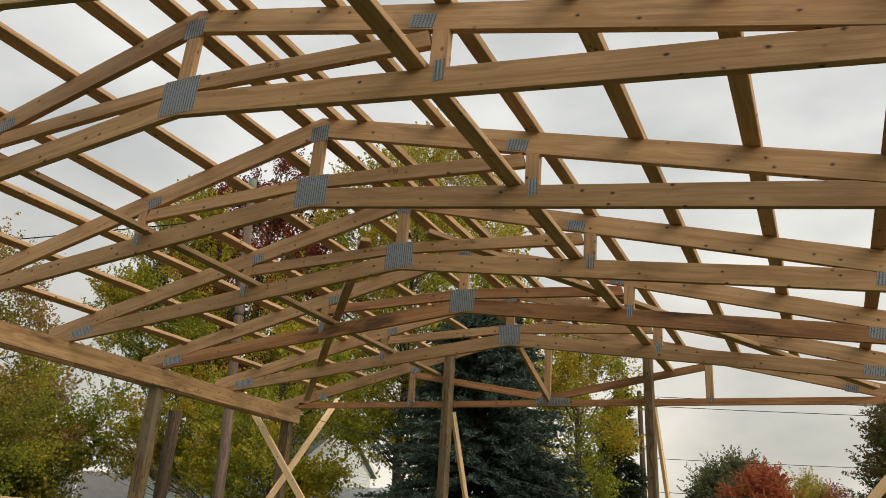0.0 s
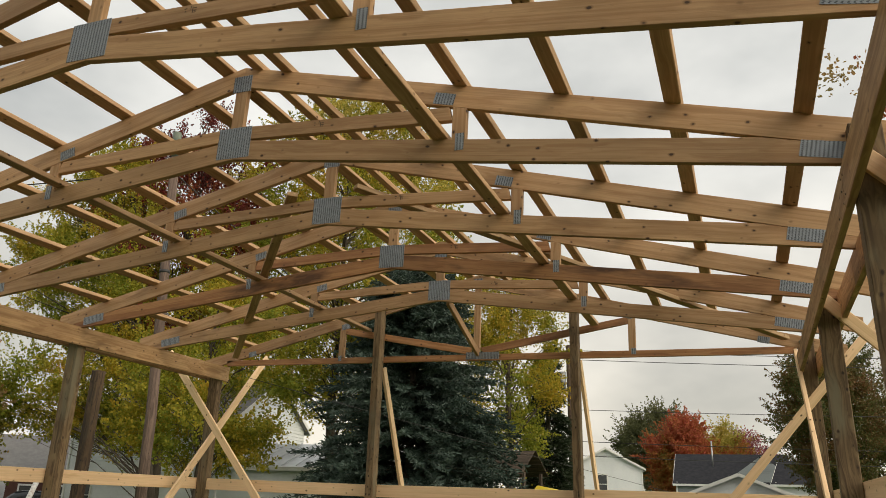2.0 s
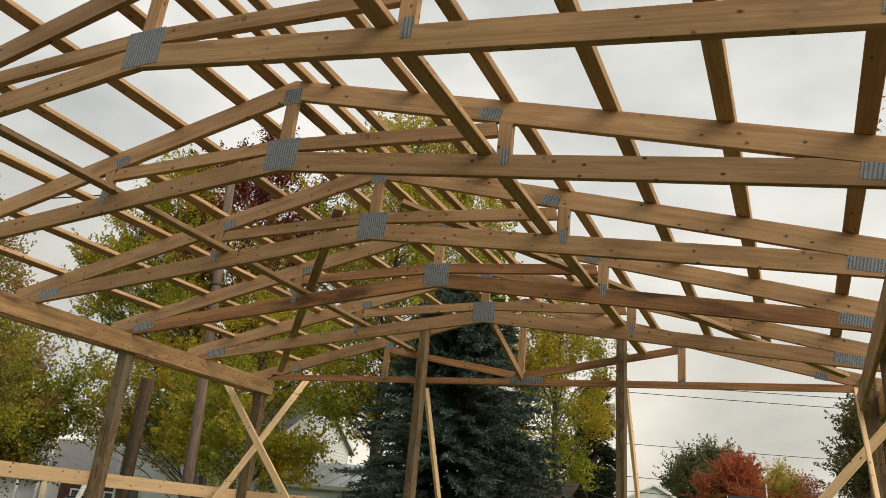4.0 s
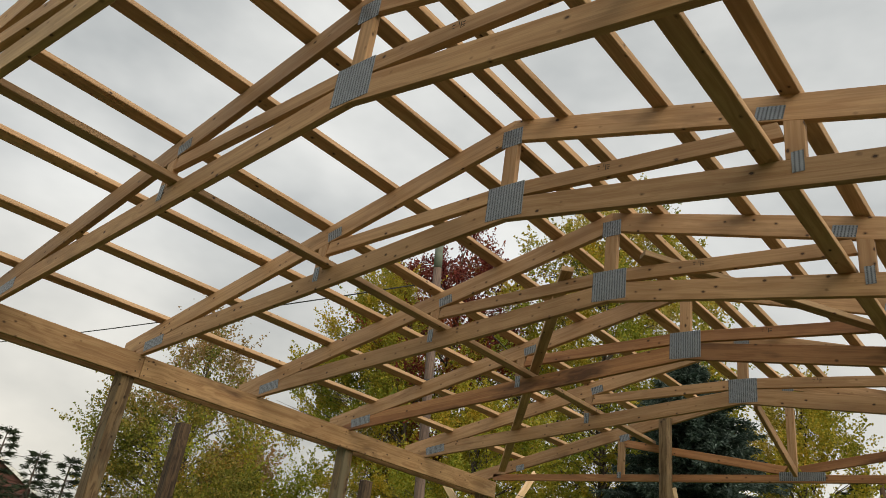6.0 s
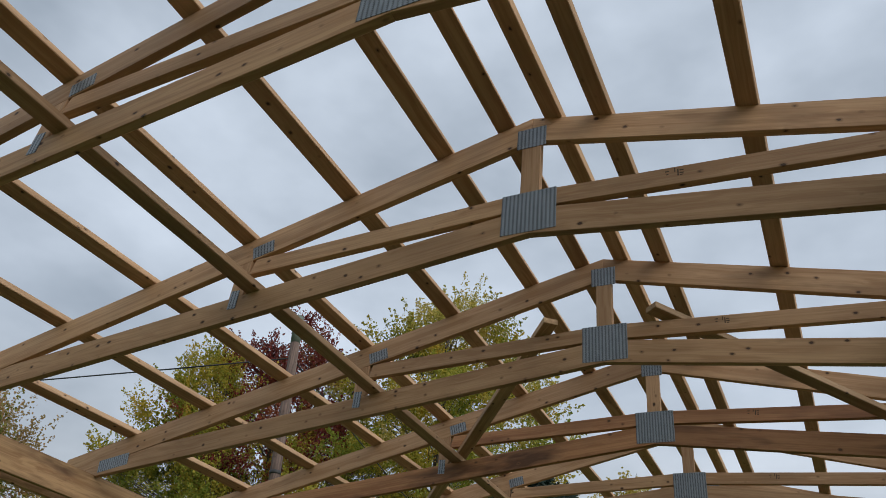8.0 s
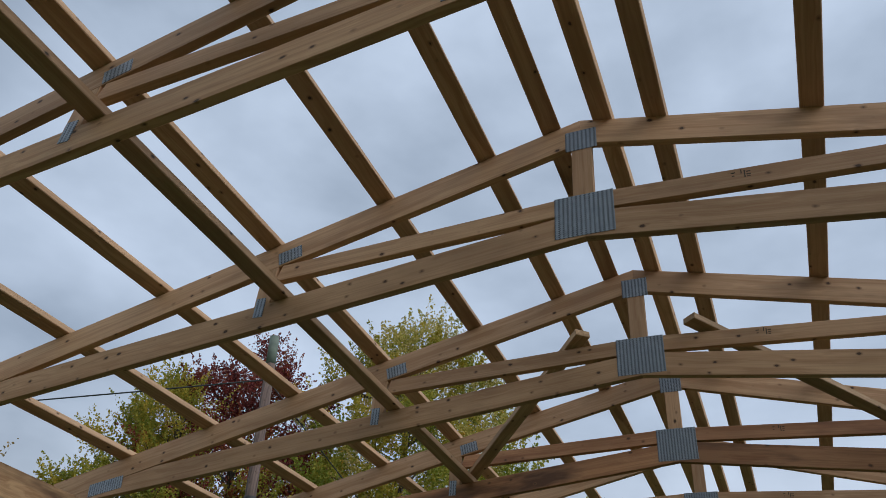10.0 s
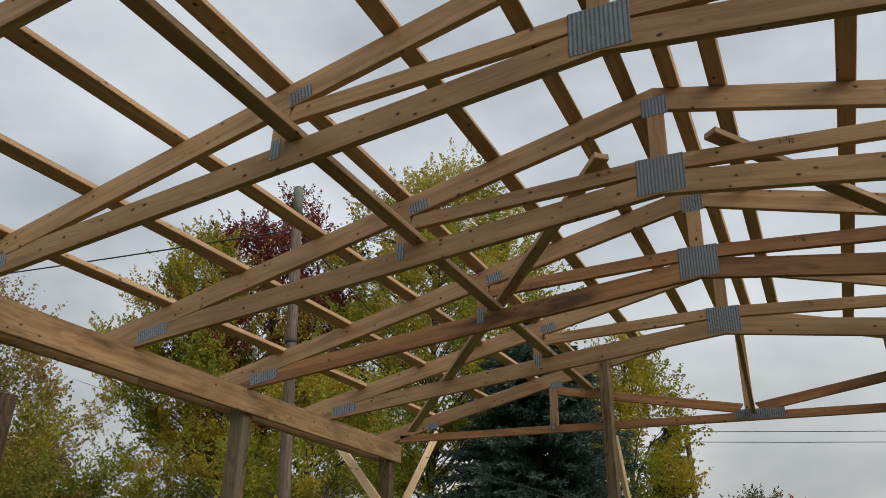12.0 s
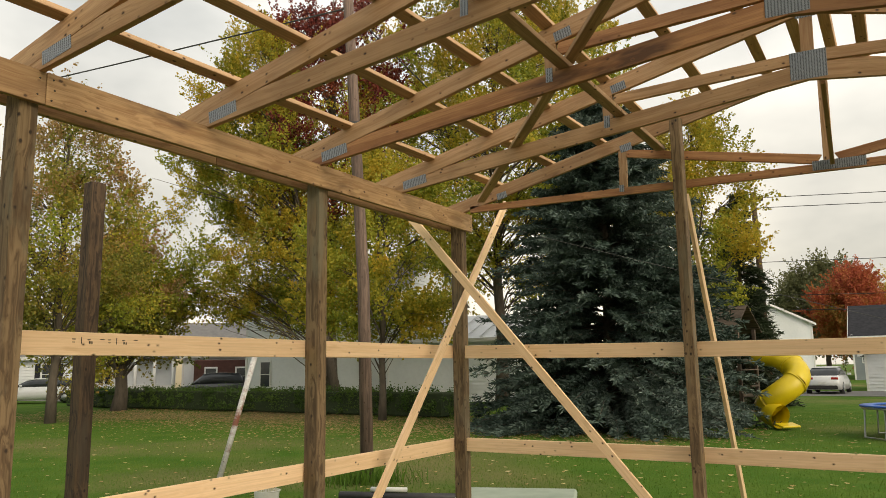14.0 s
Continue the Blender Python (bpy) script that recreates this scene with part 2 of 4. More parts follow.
def plank(name, outline, thick, mat, parent, label=""):
    """A cut timber in the x-z plane: outline starts along its length; local x is that way."""
    (x0, z0), (x1, z1) = outline[0], outline[1]
    ang = math.atan2(z1 - z0, x1 - x0)
    ca, sa = math.cos(ang), math.sin(ang)
    loc = [((x - x0) * ca + (z - z0) * sa, -(x - x0) * sa + (z - z0) * ca) for x, z in outline]
    b = bmesh.new()
    front = [b.verts.new((u, -thick / 2, v)) for u, v in loc]
    back = [b.verts.new((u, thick / 2, v)) for u, v in loc]
    b.faces.new(front)
    b.faces.new(back[::-1])
    k = len(loc)
    for i in range(k):
        b.faces.new((front[i], back[i], back[(i + 1) % k], front[(i + 1) % k]))
    bmesh.ops.recalc_face_normals(b, faces=b.faces)
    bmesh.ops.bevel(b, geom=b.edges[:], offset=0.002, segments=1, affect="EDGES")
    return part(name, b, mat, parent, label, pose(x0, 0, z0, 0, -math.degrees(ang), 0))


def tube(points, radii, sides=8, caps=True):
    """Vertices and faces of a tapered round bar through the points."""
    v, f = [], []
    pts = [Vector(p) for p in points]
    for i, p in enumerate(pts):
        d = (pts[min(i + 1, len(pts) - 1)] - pts[max(i - 1, 0)]).normalized()
        ref = Vector((0, 0, 1)) if abs(d.z) < 0.9 else Vector((1, 0, 0))
        a = d.cross(ref).normalized()
        c = d.cross(a)
        r = radii[i] if isinstance(radii, (list, tuple)) else radii
        for s in range(sides):
            w = 2 * math.pi * s / sides
            v.append(tuple(p + a * (r * math.cos(w)) + c * (r * math.sin(w))))
    for i in range(len(pts) - 1):
        for s in range(sides):
            t = (s + 1) % sides
            f.append((i * sides + s, i * sides + t, (i + 1) * sides + t, (i + 1) * sides + s))
    if caps:
        f.append(tuple(range(sides))[::-1])
        f.append(tuple((len(pts) - 1) * sides + s for s in range(sides)))
    return v, f


def joined(pieces):
    v, f = [], []
    for pv, pf in pieces:
        o = len(v)
        v += pv
        f += [tuple(i + o for i in q) for q in pf]
    return v, f


def bar(name, points, radii, mat, parent=None, label="", sides=8, smooth=True):
    ob = new(name, mesh_of(name, *tube(points, radii, sides), mat, smooth))
    if parent:
        ob.parent = parent
    return tagged(ob, label)


# ---- the timber building ----
APEX, FALL, DEPTH = 4.41, 0.2485, 0.144      # ridge height, slope of the top chord, its plumb depth
KEEL, RISE = 3.738, 0.124                    # bottom chord at the middle, its slope
TOP = lambda x: APEX - FALL * abs(x)
UNDER = lambda x: TOP(x) - DEPTH
LOW = lambda x: KEEL - RISE * abs(x)
LOWTOP = lambda x: LOW(x) + 0.135
TRUSS_Y = [-7.07, -6.066, -4.860, -3.638, -2.42, -1.198]
SHIFT, TILT = -0.090, 1.40                                  # the roof sits a little lower on its one side


def plate(name, x, z, w, h, turn, parent):
    """A nail plate pressed into the front face."""
    b = block(w, 0.002, h, 0.0, (0, -0.0202, 0))
    return part(name, b, PLATE, parent, "galvanised toothed steel plate", pose(x, 0, z, 0, turn, 0))


def stamp(x, z, turn, parent):
    """An unreadable grade stamp: short bars of ink."""
    b = bmesh.new()
    for k, (dx, dz, w, h) in enumerate([(-0.03, 0.012, 0.016, 0.005), (-0.03, -0.004, 0.01, 0.004), (0, 0.014, 0.004, 0.02), (0.012, 0.0, 0.005, 0.034), (0.026, 0.01, 0.016, 0.005), (0.026, -0.004, 0.016, 0.005), (0.026, -0.014, 0.012, 0.004)]):
        block(w, 0.0006, h, 0.0, (dx, -0.0194, dz), b)
    return tagged(part("grade_stamp", b, INK, parent, "dark ink stamp", pose(x, 0, z, 0, turn, 0)), kind="stuff")


def roof_truss(y, low_mat, web_mat, label, plated=True):
    t = thing("roof_truss", (SHIFT, y, 0), label, "roof truss", "row of roof trusses")
    t.rotation_euler = (0, radians(TILT), 0)
    ang = math.degrees(math.atan(FALL))
    for s in (-1, 1):
        X = lambda pts: [(s * x, z) for x, z in pts]
        plank("top_chord", X([(0, UNDER(0)), (3.98, UNDER(3.98)), (3.98, TOP(3.98)), (0, TOP(0))]), 0.038, W_NEW, t)
        plank("bottom_chord", X([(0, LOW(0)), (3.75, LOW(3.75)), (3.75, UNDER(3.75)), (3.12, LOWTOP(3.12)), (0, LOWTOP(0))]), 0.038, low_mat, t)
        plank("web", X([(0.047, 3.873), (1.503, 3.806), (1.48, 3.895), (0.047, 3.962)]), 0.038, web_mat, t)
        plank("short_web", X([(1.505, LOWTOP(1.505)), (1.505, UNDER(1.505)), (1.59, UNDER(1.59)), (1.59, LOWTOP(1.59))]), 0.038, W_NEW, t)
        plate("heel_plate", 3.41 if s > 0 else -3.50, 3.385 if s > 0 else 3.375, 0.27, 0.085, s * 10.5, t)
        plate("joint_plate", s * 1.45, 3.952, 0.13, 0.072, s * ang, t)
        plate("joint_plate", s * 1.555, 3.665, 0.052, 0.105, 0, t)
    plank("king_post", [(-0.0445, 3.884), (-0.0445, 4.264), (0, UNDER(0)), (0.0445, 4.264), (0.0445, 3.884)], 0.038, W_NEW, t)
    plate("peak_plate", 0, 4.285, 0.14, 0.118, 0, t)
    if plated:
        plate("center_plate", 0, 3.854, 0.250, 0.216, 0, t)
    stamp(0.62, 3.903, 2.0, t)
    return t


askew = roof_truss(TRUSS_Y[0], W_GREY, W_NEW, "greyish softwood scissor truss standing slightly askew", False)
askew.rotation_euler.z = radians(5)
askew.location.z = -0.05
first = roof_truss(TRUSS_Y[1], W_NEW, W_NEW, "new pale softwood scissor truss with steel plates")
for y in TRUSS_Y[2:4] + TRUSS_Y[5:]:
    copy_thing(first, pose(SHIFT + random.uniform(-0.006, 0.006), y, random.uniform(-0.004, 0.004), 0, TILT, 0))
roof_truss(TRUSS_Y[4], W_RED, W_CHORD, "scissor truss with a weathered reddish-brown bottom chord")

# gable truss with a level bottom chord
g = thing("gable_truss", (-0.052, 0.064, 0), "softwood gable truss with a level reddish bottom chord", "roof truss")
g.rotation_euler = (0, radians(0.95), 0)
for s in (-1, 1):
    X = lambda pts: [(s * x, z) for x, z in pts]
    plank("top_chord", X([(0, TOP(0) - 0.165), (3.98, TOP(3.98) - 0.165), (3.98, TOP(3.98) - 0.025), (0, TOP(0) - 0.025)]), 0.038, W_NEW, g)
    plank("vertical_web", X([(1.80, 3.394), (1.80, TOP(1.80) - 0.168), (1.88, TOP(1.88) - 0.168), (1.88, 3.394)]), 0.038, W_NEW, g)
    plank("diagonal_web", X([(0.10, 3.394), (1.797, 3.70), (1.797, 3.78), (0.05, 3.472)]), 0.038, W_CHORD, g)
    plate("joint_plate", s * 1.80, 3.80, 0.12, 0.075, s * 13, g)
    plate("joint_plate", s * 1.855, 3.385, 0.05, 0.07, 0, g)
    plate("heel_plate", s * 3.2, 3.47, 0.12, 0.07, s * 12, g)
plank("bottom_chord", [(-3.60, 3.318), (3.50, 3.318), (3.50, 3.392), (-3.60, 3.392)], 0.038, W_CHORD, g)
plank("king_post", [(-0.04, 3.394), (-0.04, TOP(0.04) - 0.168), (0.04, TOP(0.04) - 0.168), (0.04, 3.394)], 0.036, W_NEW, g)
plate("center_plate", 0.08, 3.375, 0.42, 0.085, 0, g)
plate("peak_plate", 0, 4.28, 0.11, 0.12, 0, g)

# purlins, flat on the top chords
for x, skew in ((-3.43, 0.04), (-2.80, 0.04), (-2.185, 0.03), (-1.554, 0), (-0.95, 0), (-0.43, 0), (-0.112, 0), (0.12, 0), (0.352, 0), (0.94, 0), (1.551, 0), (2.145, 0), (2.718, 0), (3.304, 0)):
    s = 1 if x > 0 else -1
    nrm = Vector((s * FALL, 0, 1)).normalized()
    c = Vector((x, 0, TOP(x) - x * math.tan(radians(TILT)))) + nrm * 0.0205
    j = -3.7 * skew if skew else random.uniform(-0.008, 0.008)
    board("purlin", c + Vector((j, -7.9, 0)), c + Vector((4.5 * skew if skew else -j, 0.32, 0)), 0.038, 0.089, W_PURLIN, "pale two-by-four purlin laid flat across the trusses", "purlin", "roof purlins", up=nrm)

# lateral and diagonal bracing on the bottom chords
for s in (-1, 1):
    z = LOWTOP(1.45) + 0.021 - s * 0.036
    board("lateral_brace", (s * 1.44, -7.6, z), (s * 1.44, 0.02, z), 0.038, 0.089, W_PURLIN, "pale softwood two-by-four brace laid along the bottom chords", "roof brace", "truss braces")
    board("diagonal_brace", (s * 0.28, -3.73, 3.992 - s * 0.006), (s * 3.42, -0.02, 3.445 - s * 0.035), 0.038, 0.085, W_GREY, "two-by-four brace running diagonally over the bottom chords", "roof brace", "truss braces")
board("end_brace", (0.085, -1.15, 3.74), (0.035, 0.02, 3.40), 0.085, 0.036, W_NEW, "short softwood brace from truss to gable chord", "roof brace")

# headers, posts and girts of the side walls
POSTS_Y = (-7.2, -4.90, -2.34, 0.075)


def side_wall(s, inner, beam, low, turn=0.0):
    """One eave wall: two header boards, posts between them and girts outside; turn swings it about its far end."""
    swing = pose(s * inner, 0.2, 0, 0, 0, turn) @ pose(-s * inner, -0.2, 0)
    made = []
    for k, (x, mat) in enumerate(((inner + 0.019, W_HEADER), (inner + 0.038 + 0.14 + 0.02, W_HEADER))):
        cuts = (-7.6, -4.83, 0.21) if k == 0 else (-7.6, -3.4, 0.21)
        for a, b in zip(cuts, cuts[1:]):
            hb = board("header_beam", (s * x, a + 0.002, beam), (s * x, b - 0.002, beam), 0.195, 0.037, mat, "broad softwood header beam nailed along the posts", "beam", "eave headers")
            made.append(hb)
            for y, z in ((a + 0.04, 0.06), (a + 0.05, 0.0), (a + 0.035, -0.065), (b - 0.04, 0.05), (b - 0.05, -0.05), (a + 0.25, -0.065)):
                if k == 0:
                    v, f = tube([(0, 0, 0), (-s * 0.0025, 0, 0)], 0.006, 8)
                    nail = new("nail_head", mesh_of("nail_head", v, f, INK))
                    nail.parent = hb
                    nail.matrix_local = hb.matrix_basis.inverted() @ pose(s * (x - 0.0185), y, beam + z)
    for y in POSTS_Y:
        post = part("wall_post", block(3.52, 0.138, 0.112, 0.005), W_POST, None, "brown pressure-treated post standing in the grass", aim((s * (inner + 0.108), y, -0.13), (s * (inner + 0.108), y, 3.39), (0, 1, 0)))
        made.append(tagged(post, "", "post"))
    for z in (low + 0.998, low):
        for a, b in ((-7.5, -2.34), (-2.336, 0.10)):
            girt = board("wall_girt", (s * (inner + 0.2), a, z), (s * (inner + 0.2), b, z), 0.14, 0.037, W_GIRT, "fresh pale pine girt nailed across the posts", "girt", "wall girts")
            made.append(girt)
            for y in ((-4.40, -4.16) if s < 0 and z > 1 and a < -7 else ()):
                ink = bmesh.new()
                for dy, dz, w, h in ((-0.05, 0.018, 0.022, 0.006), (-0.05, 0.0, 0.016, 0.005), (0.0, 0.01, 0.006, 0.04), (0.05, 0.016, 0.02, 0.006), (0.055, 0.0, 0.012, 0.016), (0.07, -0.002, 0.008, 0.016), (0.14, 0.02, 0.03, 0.005)):
                    block(0.0008, w, h, 0.0, (0, dy, dz), ink)
                st = tagged(part("grade_stamp", ink, INK, girt, "dark ink stamp"), kind="stuff")
                st.matrix_local = girt.matrix_basis.inverted() @ pose(s * (inner + 0.2 - 0.0188), y, z + 0.01)
    for ob in made:
        ob.matrix_basis = swing @ ob.matrix_basis


side_wall(-1, 3.66, 3.285, 0.842)
side_wall(1, 3.50, 3.125, 0.842, -0.75)
for x, top in ((-1.265, 4.02), (1.215, 4.03)):
    part("gable_post", block(top + 0.1, 0.092, 0.138, 0.005), W_POST, None, "tall brown treated gable post standing in the grass", aim((x, -0.03, -0.1), (x, -0.03, top), (0, 1, 0)))["category"] = "post"
for z, dip in ((1.835, 0.035), (0.85, 0.004)):
    for a, b in ((-3.70, -1.262), (-1.258, 1.215), (1.219, 3.54)):
        board("wall_girt", (a, 0.062, z if a < -3 else z - dip), (b, 0.061, z - dip - (0.015 if a > -3 else 0)), 0.14, 0.037, W_GIRT, "fresh pale pine girt nailed across the gable posts", "girt", "wall girts")

# wind braces at the corners and gable posts
BR = "pale two-by-four wind brace nailed across the corner post"
board("wind_brace", (-4.45, -0.125, 3.57), (-1.32, -0.125, 0.0), 0.089, 0.036, W_GIRT, BR, "brace", "wind braces")
board("wind_brace", (4.30, -0.125, 3.57), (1.20, -0.125, 0.0), 0.089, 0.036, W_GIRT, BR, "brace", "wind braces")
board("wind_brace", (-3.645, 1.05, 3.67), (-3.645, -2.13, 0.0), 0.089, 0.036, W_GIRT, BR, "brace", "wind braces")
board("wind_brace", (3.50, 0.10, 3.30), (3.47, -3.45, 0.05), 0.089, 0.036, W_GIRT, BR, "brace", "wind braces")
for x in (-1.245, 1.24):
    board("gable_brace", (x, 0.105, 3.28), (x + 0.09, 1.56, 0.0), 0.089, 0.036, W_GIRT, "thin softwood brace from gable post to the ground", "brace", "gable braces")
for y in (-2.53, -4.97):
    board("knee_brace", (3.50, y, 3.22), (3.98, y, 2.70), 0.089, 0.036, W_GIRT, "short softwood board nailed across the post", "brace", "knee braces")

# ---- the yard ----
def ground_mat():
    m, n, l, p = nodes_of("lawn", 1.0)
    p.inputs["Specular IOR Level"].default_value = 0.05
    tc = n.new("ShaderNodeTexCoord")
    at = tc.outputs["Object"]
    big, mid, fine = noise_at(n, l, at, 0.12, 4), noise_at(n, l, at, 0.9, 5), noise_at(n, l, at, 22, 4)
    c = mix(n, l, (0.052, 0.125, 0.017), (0.092, 0.152, 0.026), ramp(n, l, mid, 0.35, 0.68))
    c = mix(n, l, c, (0.21, 0.165, 0.085), mix(n, l, (0, 0, 0), (0.75, 0.75, 0.75), ramp(n, l, big, 0.50, 0.66)))
    c = mix(n, l, c, (0.035, 0.065, 0.015), mix(n, l, (0, 0, 0), (0.6, 0.6, 0.6), ramp(n, l, fine, 0.48, 0.7)))
    l.new(c, p.inputs["Base Color"])
    bump(n, l, p, fine, 0.8, 0.05)
    return m


GRASS = ground_mat()
b = bmesh.new()
bmesh.ops.create_grid(b, x_segments=60, y_segments=60, size=900)
for v in b.verts:
    v.co.z = -0.0
tagged(part("ground", b, GRASS), "green lawn with dry patches and fallen leaves", "ground", "", "structure")
# soil tone chosen for how much light it bounces onto the timber undersides
BOUNCE_SOIL = plain("bounce_soil", (0.082, 0.062, 0.044), (0.058, 0.044, 0.031), 1.2, 0.95, relief=0.5)
ASPHALT = plain("asphalt", (0.16, 0.155, 0.15), (0.11, 0.108, 0.105), 1.5, 0.85, relief=0.3)


def slab(name, pts, z, mat, label, category):
    b = bmesh.new()
    top = [b.verts.new((x, y, z)) for x, y in pts]
    low = [b.verts.new((x, y, -0.2)) for x, y in pts]
    b.faces.new(top)
    for i in range(len(pts)):
        k = (i + 1) % len(pts)
        b.faces.new((top[i], low[i], low[k], top[k]))
    bmesh.ops.recalc_face_normals(b, faces=b.faces)
    return tagged(part(name, b, mat), label, category, "", "structure")


# the floor is out of view, added to set the bounce under the roof
slab("floor", [(-3.66, -12), (3.5, -12), (3.5, -0.15), (-3.66, -0.15)], 0.03, BOUNCE_SOIL, "unseen soil floor added inside the posts to set bounce light", "floor")
slab("road", [(-70, 22), (-36, 21.5), (-36, 28), (-70, 29)], 0.02, ASPHALT, "grey asphalt street beyond the lawn", "road")
slab("driveway", [(-7.5, 36.0), (14, 35.0), (14, 43), (-7.5, 43)], 0.02, ASPHALT, "pale grey driveway beyond the lawn", "driveway")

# grass blades and fallen leaves on the lawn
rng = np.random.default_rng(5)


def tufts(name, count, spread, tall, wide, mat, label, category, flat=False):
    """Many small blades or leaves scattered on the lawn, as one mesh."""
    x, y = spread(count)
    a = rng.uniform(0, 2 * np.pi, count)
    h = tall * rng.uniform(0.5, 1.3, count)
    w = wide * rng.uniform(0.6, 1.3, count)
    v = np.zeros((count, 4, 3))
    dx, dy = np.cos(a), np.sin(a)
    if flat:
        tip = rng.uniform(-0.5, 0.5, (count, 2))
        for k, (u, s) in enumerate(((-1, 0), (0, -0.6), (1, 0), (0, 0.6))):
            v[:, k, 0] = x + w * (u * dx - s * dy)
            v[:, k, 1] = y + w * (u * dy + s * dx)
            v[:, k, 2] = 0.012 + w * np.abs(u * tip[:, 0] + s * tip[:, 1])
    else:
        lean = rng.uniform(-0.5, 0.5, (count, 2)) * h[:, None]
        for k, (u, s) in enumerate(((-1, 0), (1, 0), (0.35, 1), (-0.35, 1))):
            v[:, k, 0] = x + w * u * dx + s * lean[:, 0]
            v[:, k, 1] = y + w * u * dy + s * lean[:, 1]
            v[:, k, 2] = s * h - 0.003 * (s == 0)
    f = np.arange(count * 4).reshape(-1, 4)
    ob = new(name, mesh_of(name, v.reshape(-1, 3).tolist(), f.tolist(), mat))
    return tagged(ob, label, category, "", "stuff")


def lawn(count):
    r = 5 + 24 * rng.power(1.25, count)
    a = np.radians(rng.uniform(-12, 82, count))
    return 0.4 - r * np.sin(a), -7.1 + r * np.cos(a)


BLADE = leaf_mat("grass_blade", [(0.062, 0.138, 0.017), (0.085, 0.165, 0.021), (0.14, 0.185, 0.036)], 0.25)
tufts("grass_tufts", 90000, lawn, 0.035, 0.005, BLADE, "short green grass blades on the lawn", "grass")
FALLEN = leaf_mat("fallen_leaf", [(0.45, 0.30, 0.10), (0.55, 0.45, 0.22), (0.30, 0.16, 0.06), (0.65, 0.58, 0.36)], 0.2)
tufts("fallen_leaves", 2600, lawn, 0.05, 0.04, FALLEN, "dry yellow leaves fallen on the lawn", "leaves", True)
LITTER = leaf_mat("leaf_litter", [(0.30, 0.19, 0.08), (0.22, 0.15, 0.07), (0.36, 0.26, 0.12), (0.20, 0.10, 0.045)], 0.2)


def under_trees(c):
    q = rng.uniform(0, 1, c)
    return -31 + 27 * q + rng.normal(0, 1.2, c), 13.8 - 2.0 * q + rng.normal(0, 2.4, c)


tufts("leaf_litter", 17000, under_trees, 0.05, 0.05, LITTER, "brown leaf litter under the trees by the hedge", "leaves", True)
tufts("weed_tuft", 700, lambda c: (-6.7 + rng.normal(0, 0.30, c), 2.2 + rng.normal(0, 0.28, c)), 0.22, 0.009, BLADE, "tall grass round the pole's foot", "grass")


# ---- trees ----
def leaves(name, centres, sigma, per, size, mat, parent, squash=0.7):
    """A crown of single leaves gathered in loose clumps."""
    c = np.repeat(np.array(centres), per, axis=0)
    k = len(c)
    p = c + rng.normal(0, 1, (k, 3)) * np.array([sigma, sigma, sigma * squash]) * rng.choice([0.6, 1.0, 1.5], (len(centres), 1), p=[0.4, 0.4, 0.2]).repeat(per, axis=0)
    u = rng.normal(0, 1, (k, 3))
    u /= np.linalg.norm(u, axis=1)[:, None]
    w = np.cross(u, rng.normal(0, 1, (k, 3)))
    w /= np.linalg.norm(w, axis=1)[:, None]
    s = (size * rng.uniform(0.6, 1.3, k))[:, None]
    v = np.stack([p - u * s * 0.5, p + w * s * 0.34, p + u * s * 0.5, p - w * s * 0.34], axis=1)
    ob = new(name, mesh_of(name, v.reshape(-1, 3).tolist(), np.arange(k * 4).reshape(-1, 4).tolist(), mat))
    ob.parent = parent
    return ob


def shoots(name, centres, middle, sigma, per, size, mat, parent):
    """A crown of leaves strung along short shoots that spread outward and up from each clump."""
    c = np.array(centres)
    m = 11
    out = c - np.array(middle)
    out /= np.linalg.norm(out, axis=1)[:, None] + 0.01
    d = out.repeat(m, axis=0) * 0.55 + np.array([0, 0, 0.42]) + rng.normal(0, 0.62, (len(c) * m, 3)) * np.array([1, 1, 0.62])
    d /= np.linalg.norm(d, axis=1)[:, None]
    ln = sigma * rng.uniform(1.3, 3.0, len(d)) * rng.choice([0.75, 1.0, 1.25], len(c)).repeat(m)
    n = max(1, per // m)
    start = (c.repeat(m, axis=0) + rng.normal(0, sigma * 0.42, (len(d), 3))).repeat(n, axis=0)
    q = rng.uniform(-0.15, 1, len(d) * n) ** 1.0
    fan = (0.20 * (1.1 - np.abs(q)))[:, None] * sigma * 1.6
    p = start + d.repeat(n, axis=0) * (ln.repeat(n) * q)[:, None] + rng.normal(0, 1, (len(q), 3)) * fan
    k = len(p)
    u = rng.normal(0, 1, (k, 3)) + d.repeat(n, axis=0) * 0.5
    u /= np.linalg.norm(u, axis=1)[:, None]
    w = np.cross(u, rng.normal(0, 1, (k, 3)))
    w /= np.linalg.norm(w, axis=1)[:, None]
    s = (size * rng.uniform(0.6, 1.3, k))[:, None]
    v = np.stack([p - u * s * 0.5, p + w * s * 0.38, p + u * s * 0.5, p - w * s * 0.38], axis=1)
    ob = new(name, mesh_of(name, v.reshape(-1, 3).tolist(), np.arange(k * 4).reshape(-1, 4).tolist(), mat))
    ob.parent = parent
    return ob


